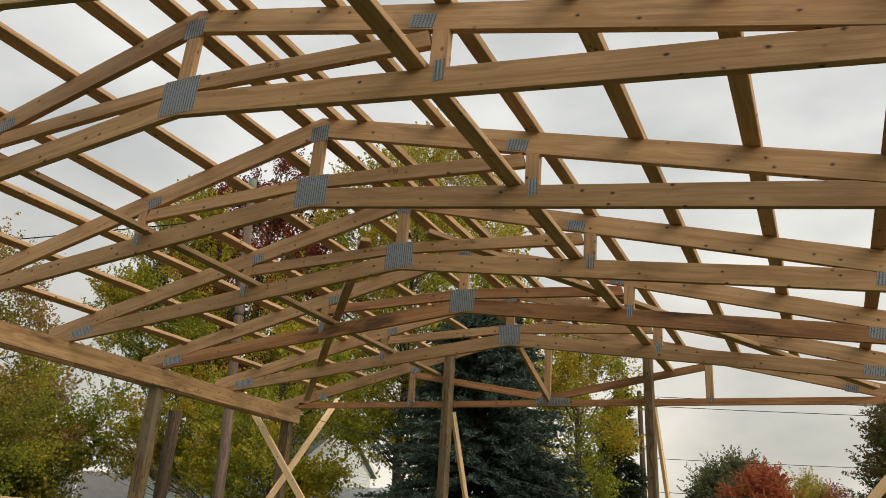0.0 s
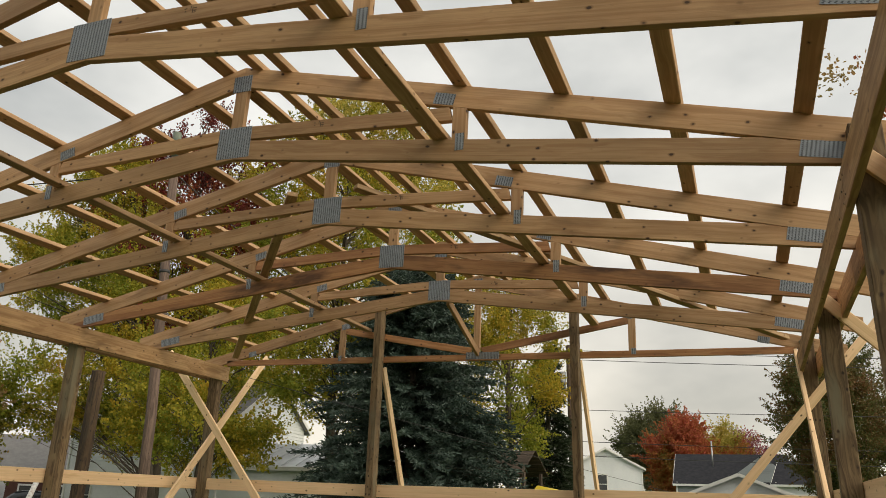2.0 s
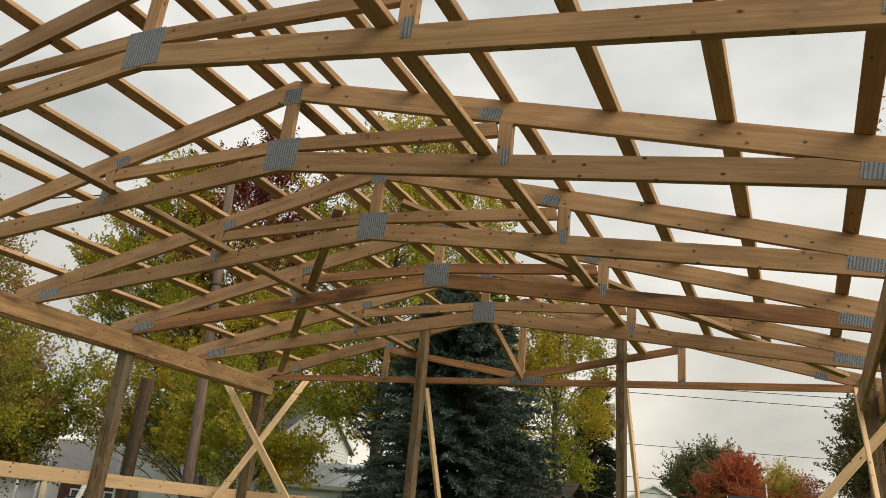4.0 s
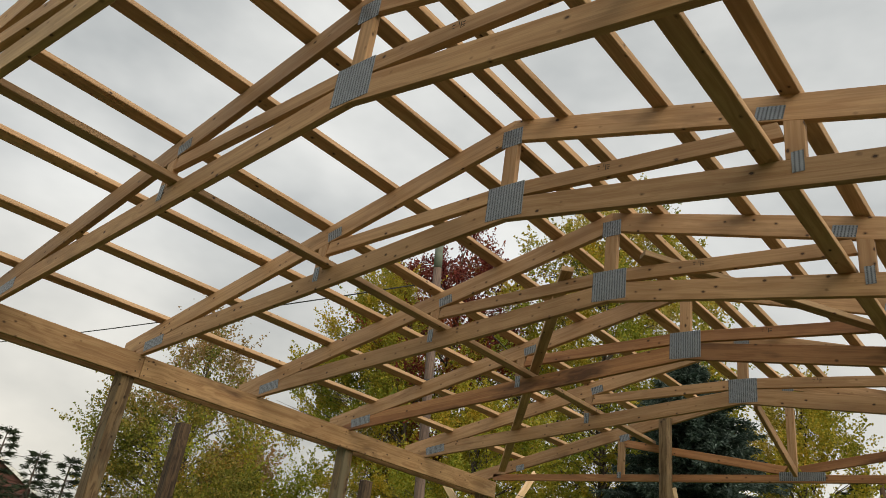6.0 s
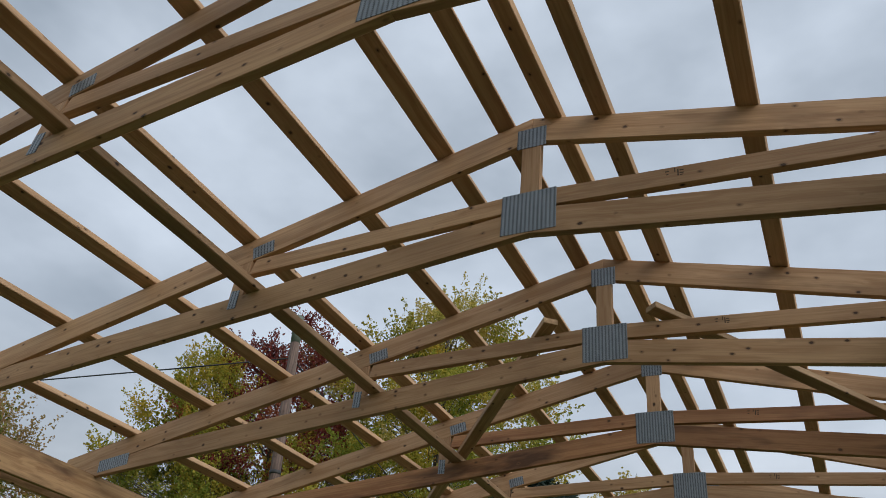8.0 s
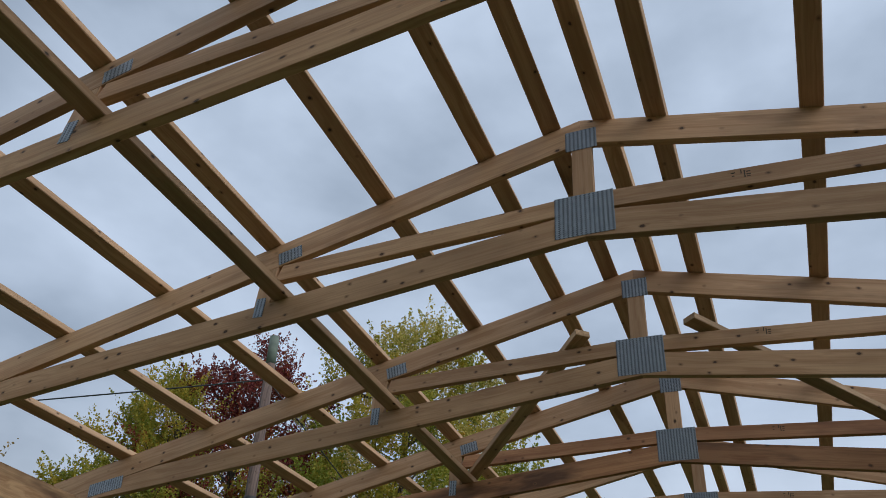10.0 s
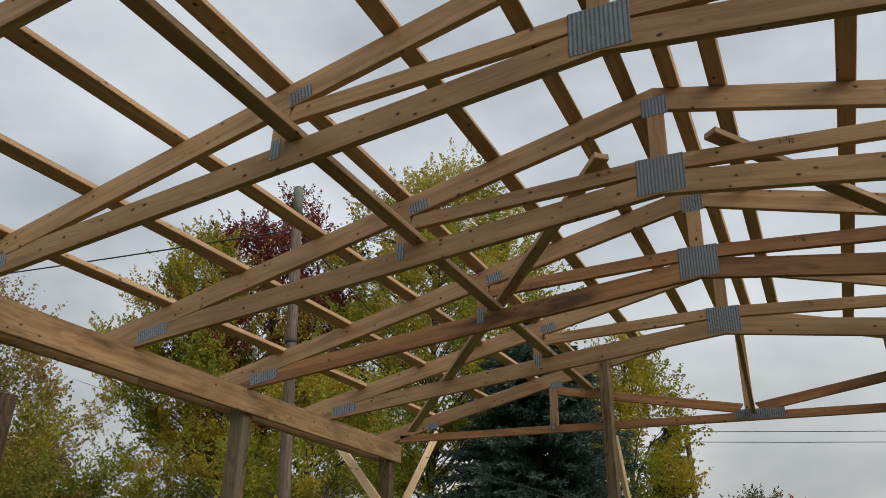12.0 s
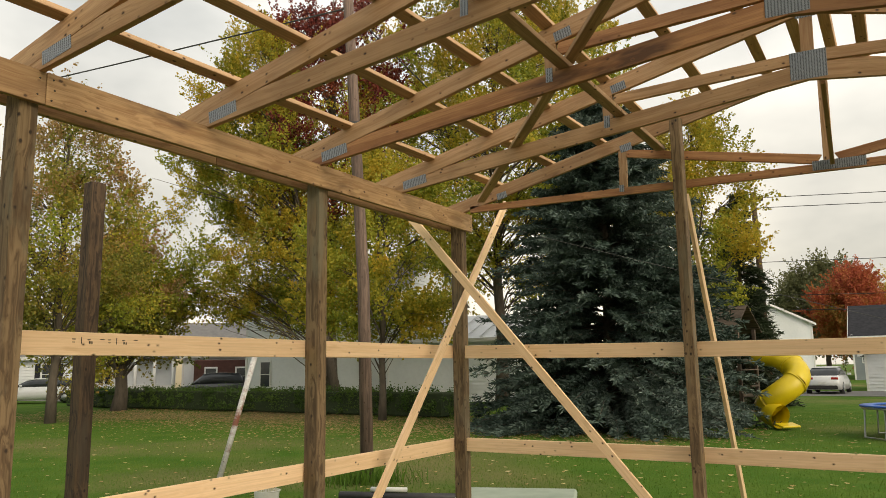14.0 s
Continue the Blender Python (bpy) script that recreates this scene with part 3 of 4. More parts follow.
def broadleaf(at, tall, crown_low, rx, mats, label, clumps=110, per=210, size=0.17, sigma=0.5, trunk=0.28, seed=1, group="", narrow=1.0, lean=0.0, bare=0.0):
    """A tree: tapered trunk, forking limbs, and leaf clumps towards their ends."""
    r = random.Random(seed)
    t = thing("tree", (*at, 0), label, "tree", group)
    mid, rz = (tall + crown_low) / 2, (tall - crown_low) / 2
    pts, pieces, ends = [], [], []
    for k in range(8):
        q = k / 7
        pts.append((lean * q + r.uniform(-0.12, 0.12) * (k > 0), r.uniform(-0.12, 0.12) * (k > 0), -0.15 + q * tall * 0.86))
    pieces.append(tube(pts, [trunk * (1.25 if k == 0 else 1 - 0.9 * k / 7) + 0.02 for k in range(8)], 9))
    while len(ends) < clumps:
        x, y, z = r.uniform(-1, 1), r.uniform(-1, 1), r.uniform(-1, 1)
        d = math.sqrt(x * x + y * y + z * z)
        lump = 0.82 + 0.32 * noise.noise(Vector((x * 1.6 + seed * 3.1, y * 1.6, z * 1.6)))
        if 0.28 < d < lump:
            taper = 1 - 0.32 * max(0, z) * narrow - 0.15 * max(0, -z)
            ends.append((x * rx * taper + lean, y * rx * taper, mid + z * rz))
    for i, e in enumerate(ends):
        if i % 2 == 0:
            h = max(crown_low * 0.75, min(e[2] - 0.35 * math.hypot(e[0], e[1]) - r.uniform(0.4, 1.6), tall * 0.8))
            q = min(h / (tall * 0.86), 1)
            s = (lean * q, 0, h)
            m1 = tuple(s[j] + (e[j] - s[j]) * 0.45 + r.uniform(-0.3, 0.3) + (0.35 if j == 2 else 0) for j in range(3))
            rad = trunk * (0.30 if i % 6 == 0 else 0.15)
            pieces.append(tube([s, m1, e], [rad, rad * 0.6, 0.012], 5, False))
            for _ in range(2):
                o = tuple(e[j] + r.uniform(-0.8, 0.8) for j in range(3))
                pieces.append(tube([m1, tuple((m1[j] + o[j]) / 2 + r.uniform(-0.15, 0.15) for j in range(3)), o], [rad * 0.5, rad * 0.3, 0.006], 4, False))
    v, f = joined(pieces)
    tr = new("trunk", mesh_of("trunk", v, f, BARK, True))
    tr.parent = t
    zones = [[] for _ in mats]
    for e in ends:
        q = (e[2] - crown_low) / (tall - crown_low) + 0.18 * math.sin(e[0] * 1.3 + seed) + r.uniform(-0.15, 0.15)
        zones[min(len(mats) - 1, max(0, int(q * len(mats))))].append(e)
    for z, m in zip(zones, mats):
        if z:
            shoots("crown", z, (lean, 0, mid - rz * 0.3), sigma, per, size, m, t)
    return t


L_GREEN = leaf_mat("green_leaves", [(0.131, 0.18, 0.028), (0.246, 0.283, 0.041), (0.394, 0.365, 0.053), (0.541, 0.41, 0.061)], 0.45)
L_YELLOW = leaf_mat("yellowing_leaves", [(0.155, 0.189, 0.03), (0.327, 0.31, 0.043), (0.499, 0.387, 0.052), (0.585, 0.361, 0.052)], 0.48)
L_GOLD = leaf_mat("golden_leaves", [(0.209, 0.228, 0.048), (0.399, 0.361, 0.076), (0.57, 0.446, 0.114), (0.627, 0.475, 0.152)], 0.5)
L_PURPLE = leaf_mat("purple_leaves", [(0.06, 0.02, 0.02), (0.14, 0.033, 0.03), (0.26, 0.05, 0.036), (0.24, 0.13, 0.05)], 0.4)
L_MAROON = leaf_mat("maroon_leaves", [(0.10, 0.03, 0.025), (0.26, 0.06, 0.035), (0.34, 0.11, 0.04), (0.34, 0.30, 0.06)], 0.45)
L_OLIVE = leaf_mat("olive_leaves", [(0.098, 0.123, 0.029), (0.197, 0.205, 0.041), (0.328, 0.262, 0.057), (0.394, 0.221, 0.057)], 0.42)
L_DUSKY = leaf_mat("dusky_green_leaves", [(0.05, 0.07, 0.022), (0.10, 0.115, 0.034), (0.17, 0.12, 0.045), (0.20, 0.095, 0.042)], 0.3)
L_GREYGREEN = leaf_mat("grey_green_leaves", [(0.085, 0.10, 0.045), (0.14, 0.15, 0.07), (0.20, 0.19, 0.09)], 0.4)
L_ORANGE = leaf_mat("orange_leaves", [(0.16, 0.15, 0.035), (0.30, 0.17, 0.04), (0.38, 0.12, 0.035), (0.32, 0.06, 0.03)], 0.4)
L_RED = leaf_mat("red_leaves", [(0.44, 0.21, 0.06), (0.44, 0.12, 0.06), (0.35, 0.075, 0.05)], 0.4)
L_PINK = leaf_mat("dark_pink_leaves", [(0.22, 0.06, 0.07), (0.32, 0.09, 0.11), (0.40, 0.14, 0.15)], 0.35)
L_BROWN = leaf_mat("thin_brown_leaves", [(0.285, 0.228, 0.095), (0.418, 0.285, 0.123), (0.456, 0.237, 0.095)], 0.5)

broadleaf((-20.6, 18.8), 20.8, 0.9, 4.6, [L_GREEN, L_YELLOW, L_GREEN, L_YELLOW], "tall maple with green leaves turning yellow", 210, 680, 0.115, 0.52, 0.2, 3, lean=-4.8)
broadleaf((-23.2, 21.4), 24.0, 3.5, 5.5, [L_YELLOW, L_MAROON, L_PURPLE, L_PURPLE], "tall maple with dark purple upper leaves", 165, 540, 0.125, 0.55, 0.26, 8, narrow=0.3)
broadleaf((-15.4, 24.0), 24.5, 2.5, 7.6, [L_YELLOW, L_GREEN, L_YELLOW, L_GOLD], "large golden-green maple behind the spruce", 230, 680, 0.13, 0.62, 0.26, 14)
broadleaf((-14.6, 13.6), 10.0, 1.8, 3.8, [L_YELLOW, L_GREEN, L_YELLOW], "yellow-green maple beside the house", 90, 620, 0.105, 0.45, 0.11, 21)
broadleaf((-5.6, 20.8), 12.3, 1.2, 2.6, [L_GREEN, L_YELLOW, L_GOLD], "drooping golden-green tree behind the spruce", 90, 520, 0.10, 0.45, 0.15, 23)
broadleaf((-25.2, 8.6), 12.4, 0.7, 4.4, [L_GREEN, L_OLIVE, L_OLIVE, L_BROWN], "maple with thinning brown upper leaves", 140, 400, 0.105, 0.5, 0.15, 33, narrow=1.7)
broadleaf((-30.4, 15.0), 8.0, 1.6, 3.4, [L_OLIVE, L_GREEN, L_BROWN], "olive-green tree beyond the hedge", 120, 380, 0.15, 0.6, 0.3, 35)
broadleaf((-8.1, 105.5), 15.3, 2.5, 7.0, [L_GREYGREEN], "grey-green tree behind the far houses", 170, 420, 0.28, 1.0, 0.35, 51)
broadleaf((-4.0, 92.0), 12.6, 1.6, 4.8, [L_ORANGE, L_ORANGE, L_RED, L_RED], "bright orange-red maple behind the far house", 140, 620, 0.21, 0.85, 0.35, 57)
broadleaf((2.8, 101.0), 13.2, 2.0, 3.6, [L_PINK], "dark pink tree behind the far houses", 60, 260, 0.2, 0.7, 0.25, 61)
broadleaf((0.9, 97.0), 11.6, 1.6, 4.4, [L_OLIVE, L_ORANGE, L_GOLD], "golden-brown tree behind the slate house", 100, 440, 0.21, 0.85, 0.3, 59)
broadleaf((7.7, 36.5), 11.6, 0.8, 3.6, [L_DUSKY], "broad dark green tree with browning leaves", 170, 620, 0.115, 0.55, 0.3, 67)
broadleaf((9.9, 11.5), 16.0, 9.6, 3.9, [L_RED, L_BROWN], "tall maple with reddish leaves beyond the side wall", 70, 130, 0.13, 0.45, 0.25, 71)


def spruce(at, tall, rx, label, mat, seed, tiers=46, per_tier=15, droop=0.22, sprigs=17, spray=0.30, dense=4):
    """A conifer: straight trunk, drooping whorled branches clothed in needle sprays."""
    r = random.Random(seed)
    t = thing("spruce_tree", (*at, 0), label, "conifer")
    pieces = [tube([(0, 0, -0.1), (0, 0, tall * 0.5), (0, 0, tall)], [0.2, 0.12, 0.01], 8)]
    base, axis = [], []
    for i in range(tiers):
        q = (i + 0.5) / tiers
        h = 0.15 + q * (tall - 0.25)
        reach = rx * (1 - q) ** 0.64 + 0.10
        for k in range(max(5, int(per_tier * (1 - 0.55 * q)))):
            a = r.uniform(0, 2 * math.pi)
            n = reach * r.uniform(0.62, 1.15)
            d = Vector((math.cos(a), math.sin(a), 0))
            side = Vector((-d.y, d.x, 0))
            lift = r.uniform(0.0, 0.25) + 0.45 * q
            path = []
            for s in range(5):
                w = s / 4
                path.append(Vector((0, 0, max(0.1, h + n * (lift * w - droop * 2.2 * w * w + 0.12 * w ** 4)))) + d * (n * w))
            if k % 2 == 0:
                pieces.append(tube(path, [0.03, 0.025, 0.018, 0.012, 0.005], 4, False))
            for s in range(sprigs):
                w = 0.22 + 0.80 * (s + r.random()) / sprigs
                j = min(3, int(w * 4))
                p = path[j].lerp(path[j + 1], min(1.1, w * 4 - j))
                for sg in (-1, 1):
                    out = (d * 0.75 + side * (sg * r.uniform(0.25, 0.95)) + Vector((0, 0, r.uniform(-0.55, 0.32)))).normalized()
                    ln = spray * r.uniform(0.7, 1.4) * (0.55 + 0.6 * (1 - w))
                    base.append(p)
                    axis.append(out * ln)
    b0, ax = np.array(base), np.array(axis)
    b0, ax = np.repeat(b0, dense, axis=0), np.repeat(ax, dense, axis=0)
    k = len(b0)
    b0 = b0 + ax * rng.uniform(0, 0.35, (k, 1)) + rng.normal(0, 0.025, (k, 3))
    ax = ax * rng.uniform(0.5, 1.0, (k, 1)) + rng.normal(0, 0.045, (k, 3))
    wv = np.cross(ax, rng.normal(0, 1, (k, 3)))
    wv *= 0.021 / np.linalg.norm(wv, axis=1)[:, None]
    v = np.stack([b0, b0 + ax * 0.45 + wv, b0 + ax, b0 + ax * 0.45 - wv], axis=1)
    v[..., 2] = np.maximum(v[..., 2], 0.02)
    tv, tf = joined(pieces)
    tr = new("trunk", mesh_of("trunk", tv, tf, BARK, True))
    tr.parent = t
    cr = new("crown", mesh_of("crown", v.reshape(-1, 3).tolist(), np.arange(k * 4).reshape(-1, 4).tolist(), mat))
    cr.parent = t
    return t


L_SPRUCE = leaf_mat("blue_spruce_needles", [(0.026, 0.044, 0.033), (0.045, 0.073, 0.057), (0.088, 0.125, 0.106), (0.14, 0.18, 0.156)], 0.08, 0.55)
L_FIR = leaf_mat("dark_fir_needles", [(0.018, 0.03, 0.016), (0.035, 0.052, 0.028), (0.06, 0.075, 0.04)], 0.1, 0.6)
spruce((-6.55, 13.2), 9.5, 3.85, "large blue-green spruce with drooping branches down to the grass", L_SPRUCE, 5, 60, 24, 0.2, 30, 0.26, 6)
spruce((-4.95, 24.6), 8.6, 1.6, "dark drooping conifer behind the play tower", L_FIR, 9, 34, 13, 0.40, 14, 0.42, 5)
for k, (x, y, h) in enumerate(((-40, 7.3, 8.0), (-40.2, 9.3, 7.2), (-39.4, 10.7, 7.2), (-38.8, 12.3, 7.4), (-38.0, 5.6, 6.6))):
    spruce((x, y), h, 1.7, "small dark conifer far beyond the lawn", L_FIR, 20 + k, 20, 9, 0.25, 9, 0.5, 3)


# ---- hedge ----
def hedge(a, b, tall, wide, label):
    h = thing("hedge", (*a, 0), label, "hedge")
    d = Vector((b[0] - a[0], b[1] - a[1], 0))
    n = int(d.length * 8)
    cs = []
    for k in range(n):
        q = k / n
        for _ in range(8):
            cs.append((d.x * q + random.uniform(-wide, wide) / 2, d.y * q + random.uniform(-wide, wide) / 2, random.uniform(0.15, tall - 0.1)))
    leaves("foliage", cs, 0.09, 36, 0.075, L_HEDGE, h, 0.8)
    m = aim((0, 0, tall * 0.42), (d.x, d.y, tall * 0.42))
    # one solid dark green block fills the hedge behind its leaves
    part("inner_core", block(d.length, wide * 0.7, tall * 0.78, 0.05), plain("hedge_core", (0.03, 0.05, 0.016), (0.02, 0.034, 0.012), 9, 0.9, relief=0.8), h, "dark green core block", m)


L_HEDGE = leaf_mat("hedge_leaves", [(0.036, 0.075, 0.015), (0.062, 0.12, 0.023), (0.105, 0.165, 0.034)], 0.2)
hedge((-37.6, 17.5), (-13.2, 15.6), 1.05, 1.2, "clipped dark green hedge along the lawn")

# ---- poles, free posts and loose things near the building ----
RUST = lumber("rusty_white_paint", (0.52, 0.52, 0.50), (0.42, 0.42, 0.41), stain=(0.17, 0.06, 0.035), stain_lo=0.47)
for x, y, h in ((-5.85, -3.05, 3.40), (-5.85, 0.02, 3.38)):
    ob = part("free_post", block(h + 0.1, 0.135, 0.14, 0.006), W_DARK, None, "old dark free-standing post in the lawn", aim((x, y, -0.1), (x + 0.02, y, h), (0, 1, 0)))
    tagged(ob, "", "post", "free posts")
pole = thing("utility_pole", (-6.72, 2.3, 0), "brown wooden utility pole with a weathered grey top", "utility pole")
shaft = bar("pole_shaft", [(-0.1, 0, 0), (3, 0, 0.08), (5.4, -0.03, 0.22), (8.0, -0.08, 0.36)], [0.102, 0.096, 0.09, 0.085], W_POLE, pole, "", 12)
shaft.matrix_basis = pose(0, 0, 0, 0, -90, 0)
bar("pole_cap", [(-0.362, -0.08, 8.02), (-0.39, -0.09, 8.55)], [0.087, 0.084], plain("weathered_top", (0.16, 0.19, 0.15), (0.10, 0.12, 0.10), 6, 0.9), pole, "greenish weathered top", 12)
bar("pole_collar", [(-0.235, -0.035, 5.62), (-0.238, -0.036, 5.68)], 0.096, plain("dark_iron", (0.06, 0.06, 0.06), (0.04, 0.04, 0.04), 8, 0.6, 0.6), pole, "dark iron collar", 12)
CABLE = plain("cable", (0.03, 0.03, 0.03), (0.05, 0.05, 0.05), 5, 0.7, relief=0)


def wire(a, b, sag, r=0.012, label="thin black overhead cable", n=14):
    a, b = Vector(a), Vector(b)
    pts = [a.lerp(b, k / n) - Vector((0, 0, sag * 4 * (k / n) * (1 - k / n))) for k in range(n + 1)]
    tagged(bar("overhead_cable", pts, r, CABLE, None, label, 5), "", "cable", "overhead cables")


wire((-7.06, 2.2, 7.7), (-42, -3.2, 8.2), 0.35, 0.014)
wire((-7.06, 2.2, 7.7), (-10.5, 28.0, 6.6), 0.4, 0.012)
wire((-3.4, 0.3, 3.25), (1.5, 8.5, 2.0), 0.02, 0.004, "thin pale guy line")
for z in (5.6, 5.1, 7.2):
    wire((-60, -12, z + 1.2), (-40, 26, z + 0.6), 0.5, 0.016)
for z in (8.85, 8.4):
    wire((-4.6, 27.5, z), (60, 44, z + 0.8), 0.7, 0.016)
for z, y in ((6.3, 30), (4.6, 28), (3.9, 27)):
    wire((-4.8, y, z), (55, y + 9, z + 0.6), 0.6, 0.014)
p2 = thing("utility_pole", (-4.5, 27.5, 0), "far dark utility pole with a transformer", "utility pole")
bar("pole_shaft", [(0, 0, -0.1), (-0.1, 0, 9.1)], [0.15, 0.11], W_DARK, p2, "", 8)
bar("transformer", [(-0.45, 0, 6.9), (-0.45, 0, 7.8)], 0.22, plain("transformer_grey", (0.35, 0.36, 0.37), (0.28, 0.29, 0.3), 4, 0.5), p2, "grey transformer can", 12)
part("crossarm", block(0.8, 0.1, 0.12, 0.01, (-0.1, 0, 8.75)), W_DARK, p2)

# leaning rusty pipe, bucket, pipes on the grass
pp = bar("leaning_pipe", [(-8.9, 1.35, -0.05), (-8.78, 1.95, 1.9)], 0.045, RUST, None, "leaning white-painted steel pipe with rust", 10)
tagged(pp, "", "pipe")
WHITE_PL = plain("white_plastic", (0.72, 0.72, 0.70), (0.6, 0.6, 0.58), 6, 0.45, relief=0.02)
bk = thing("bucket", (-6.15, -0.42, 0), "white plastic bucket filled with cut stems on the grass", "bucket")
bk.scale = (1, 1, 0.76)
v, f = tube([(0, 0, 0.0), (0, 0, 0.37)], [0.125, 0.15], 20, False)
v2, f2 = tube([(0, 0, 0.012), (0, 0, 0.37)], [0.119, 0.144], 20, False)
v3, f3 = joined([(v, f), (v2, [q[::-1] for q in f2])])
o = new("pail", mesh_of("pail", v3, f3 + [tuple(range(20))[::-1]] + [(k, (k + 1) % 20, 0) for k in range(0)], WHITE_PL, True))
o.parent = bk
bar("rim", [(0.152 * math.cos(a * math.pi / 12), 0.152 * math.sin(a * math.pi / 12), 0.365) for a in range(25)], 0.008, WHITE_PL, bk, "rolled rim", 6)
stems = joined([tube([(random.uniform(-0.06, 0.06), random.uniform(-0.06, 0.06), 0.02), (random.uniform(-0.16, 0.16), random.uniform(-0.16, 0.16), random.uniform(0.36, 0.5))], 0.006, 4) for _ in range(30)])
o = new("cut_stem", mesh_of("cut_stem", *stems, plain("dry_stem", (0.5, 0.48, 0.36), (0.35, 0.36, 0.2), 9, 0.8), True))
o.parent = bk
tagged(bar("drain_pipe", [(-6.0, 0.75, 0.06), (-4.4, 1.3, 0.06)], 0.055, plain("black_plastic", (0.02, 0.02, 0.022), (0.035, 0.035, 0.035), 6, 0.5), None, "black plastic drain pipe lying on the grass", 12), "", "pipe")
tagged(bar("white_pipe", [(-5.6, 0.887, 0.147), (-5.15, 1.042, 0.147)], 0.03, WHITE_PL, None, "short white pipe lying on the drain pipe", 10), "", "pipe")
tarp = block(1.5, 1.1, 0.10, 0.045)
for v in tarp.verts:
    v.co.z += 0.03 * noise.noise(v.co * 3)
tagged(part("folded_tarp", tarp, plain("pale_green_tarp", (0.38, 0.44, 0.36), (0.28, 0.34, 0.27), 3, 0.5), None, "folded pale green tarp on the grass", pose(-3.9, 1.6, 0.05, 0, 0, 20)), "", "tarp")

# ---- play tower with slide, trampoline ----
W_STAIN = lumber("dark_stained_wood", (0.12, 0.085, 0.06), (0.05, 0.036, 0.026), knot=(0.02, 0.013, 0.009), rough=0.85)
YELLOW = plain("yellow_plastic", (0.62, 0.47, 0.02), (0.55, 0.40, 0.015), 3, 0.38, relief=0.02)
tw = thing("play_tower", (-4.0, 15.95, 0), "dark stained wooden play tower with a plank roof", "play tower")
tw.rotation_euler = (0, 0, radians(78))
for x in (-0.6, 0.6):
    for y in (-0.6, 0.6):
        board("tower_post", (x, y, -0.1), (x, y, 2.65), 0.09, 0.09, W_STAIN, up=(0, 1, 0), parent=tw)
for k in range(8):
    board("deck_board", (-0.66, -0.58 + k * 0.165, 1.5), (0.66, -0.58 + k * 0.165, 1.5), 0.035, 0.15, W_STAIN, parent=tw)
for z in (0.35, 0.8, 1.75, 2.1):
    for y in (-0.655, 0.655):
        board("rail", (-0.66, y, z), (0.66, y, z), 0.09, 0.03, W_STAIN, parent=tw)
for s in (-1, 1):
    for k in range(6):
        q = k / 6
        u0, z0 = s * (0.95 - 0.9 * q), 2.55 + 0.75 * q
        u1, z1 = s * (0.95 - 0.9 * (q + 0.2)), 2.55 + 0.75 * (q + 0.2)
        board("roof_board", (u0 * 0.5 + u1 * 0.5, -0.72, (z0 + z1) / 2 + 0.01 * (k % 2)), (u0 * 0.5 + u1 * 0.5, 0.72, (z0 + z1) / 2 + 0.01 * (k % 2)), 0.022, 0.20, W_STAIN, up=Vector((s * 0.64, 0, 0.77)), parent=tw)
for k in range(5):
    board("ladder_rung", (-0.5, -0.75 - 0.08 * (4 - k), 0.25 + 0.27 * k), (0.0, -0.75 - 0.08 * (4 - k), 0.25 + 0.27 * k), 0.05, 0.05, W_STAIN, parent=tw)

sl = thing("tube_slide", (-2.55, 14.9, 0), "yellow plastic spiral tube slide beside the play tower", "slide")
path = [(-0.55, 0.25, 1.95), (-0.25, 0.2, 1.90)]
for k in range(17):
    a = math.radians(105 - k * 17.5)
    path.append((0.12 + 0.42 * math.cos(a), -0.22 + 0.42 * math.sin(a), 1.86 - k * 0.088))
path += [(-0.05, -0.75, 0.36), (0.12, -0.88, 0.31)]
n_seg = len(path)
cuts = [0, 5, 10, 15, n_seg - 1]
for k, (a, b2) in enumerate(zip(cuts, cuts[1:])):
    seg = path[a:b2 + 1]
    v, f = tube(seg, 0.31, 18, False)
    v2, f2 = tube(seg, 0.295, 18, False)
    o = new("slide_section", mesh_of("slide_section", *joined([(v, f), (v2, [q[::-1] for q in f2])]), YELLOW, True))
    o.parent = sl
    if k:
        d = (Vector(path[a + 1]) - Vector(path[a])) * 0.25
        bar("flange", [Vector(path[a]) - d * 0.4, Vector(path[a]) + d * 0.4], 0.335, YELLOW, sl, "raised joint flange", 18)
o = part("slide_lip", block(0.30, 0.56, 0.05, 0.02), YELLOW, sl, "", pose(0.30, -1.02, 0.12, 0, 14, -40))

tr = thing("trampoline", (0.74, 12.6, 0), "round trampoline with a bright blue edge pad and steel legs", "trampoline")
BLUE = plain("blue_pad", (0.015, 0.10, 0.42), (0.01, 0.07, 0.32), 3, 0.45, relief=0.05)
STEEL = plain("galvanised_steel", (0.45, 0.46, 0.47), (0.35, 0.36, 0.37), 8, 0.4, 0.8, relief=0)
ring = lambda r, z, n=36: [(r * math.cos(2 * math.pi * k / n), r * math.sin(2 * math.pi * k / n), z) for k in range(n + 1)]
pad_v, pad_f = [], []
prof = [(1.32, 0.69), (1.30, 0.72), (1.05, 0.72), (1.03, 0.69)]
for k in range(36):
    a = 2 * math.pi * k / 36
    pad_v += [(r * math.cos(a), r * math.sin(a), z) for r, z in prof]
for k in range(36):
    q = ((k + 1) % 36) * 4
    for j in range(4):
        pad_f.append((k * 4 + j, q + j, q + (j + 1) % 4, k * 4 + (j + 1) % 4))
o = new("edge_pad", mesh_of("edge_pad", pad_v, pad_f, BLUE, True))
o.parent = tr
v, f = tube([(0, 0, 0.665), (0, 0, 0.68)], 1.04, 36)
o = new("mat", mesh_of("mat", v, f, plain("black_mesh", (0.03, 0.03, 0.03), (0.04, 0.04, 0.04), 9, 0.7)))
o.parent = tr
bar("frame_ring", ring(1.28, 0.66), 0.024, STEEL, tr, "", 6)
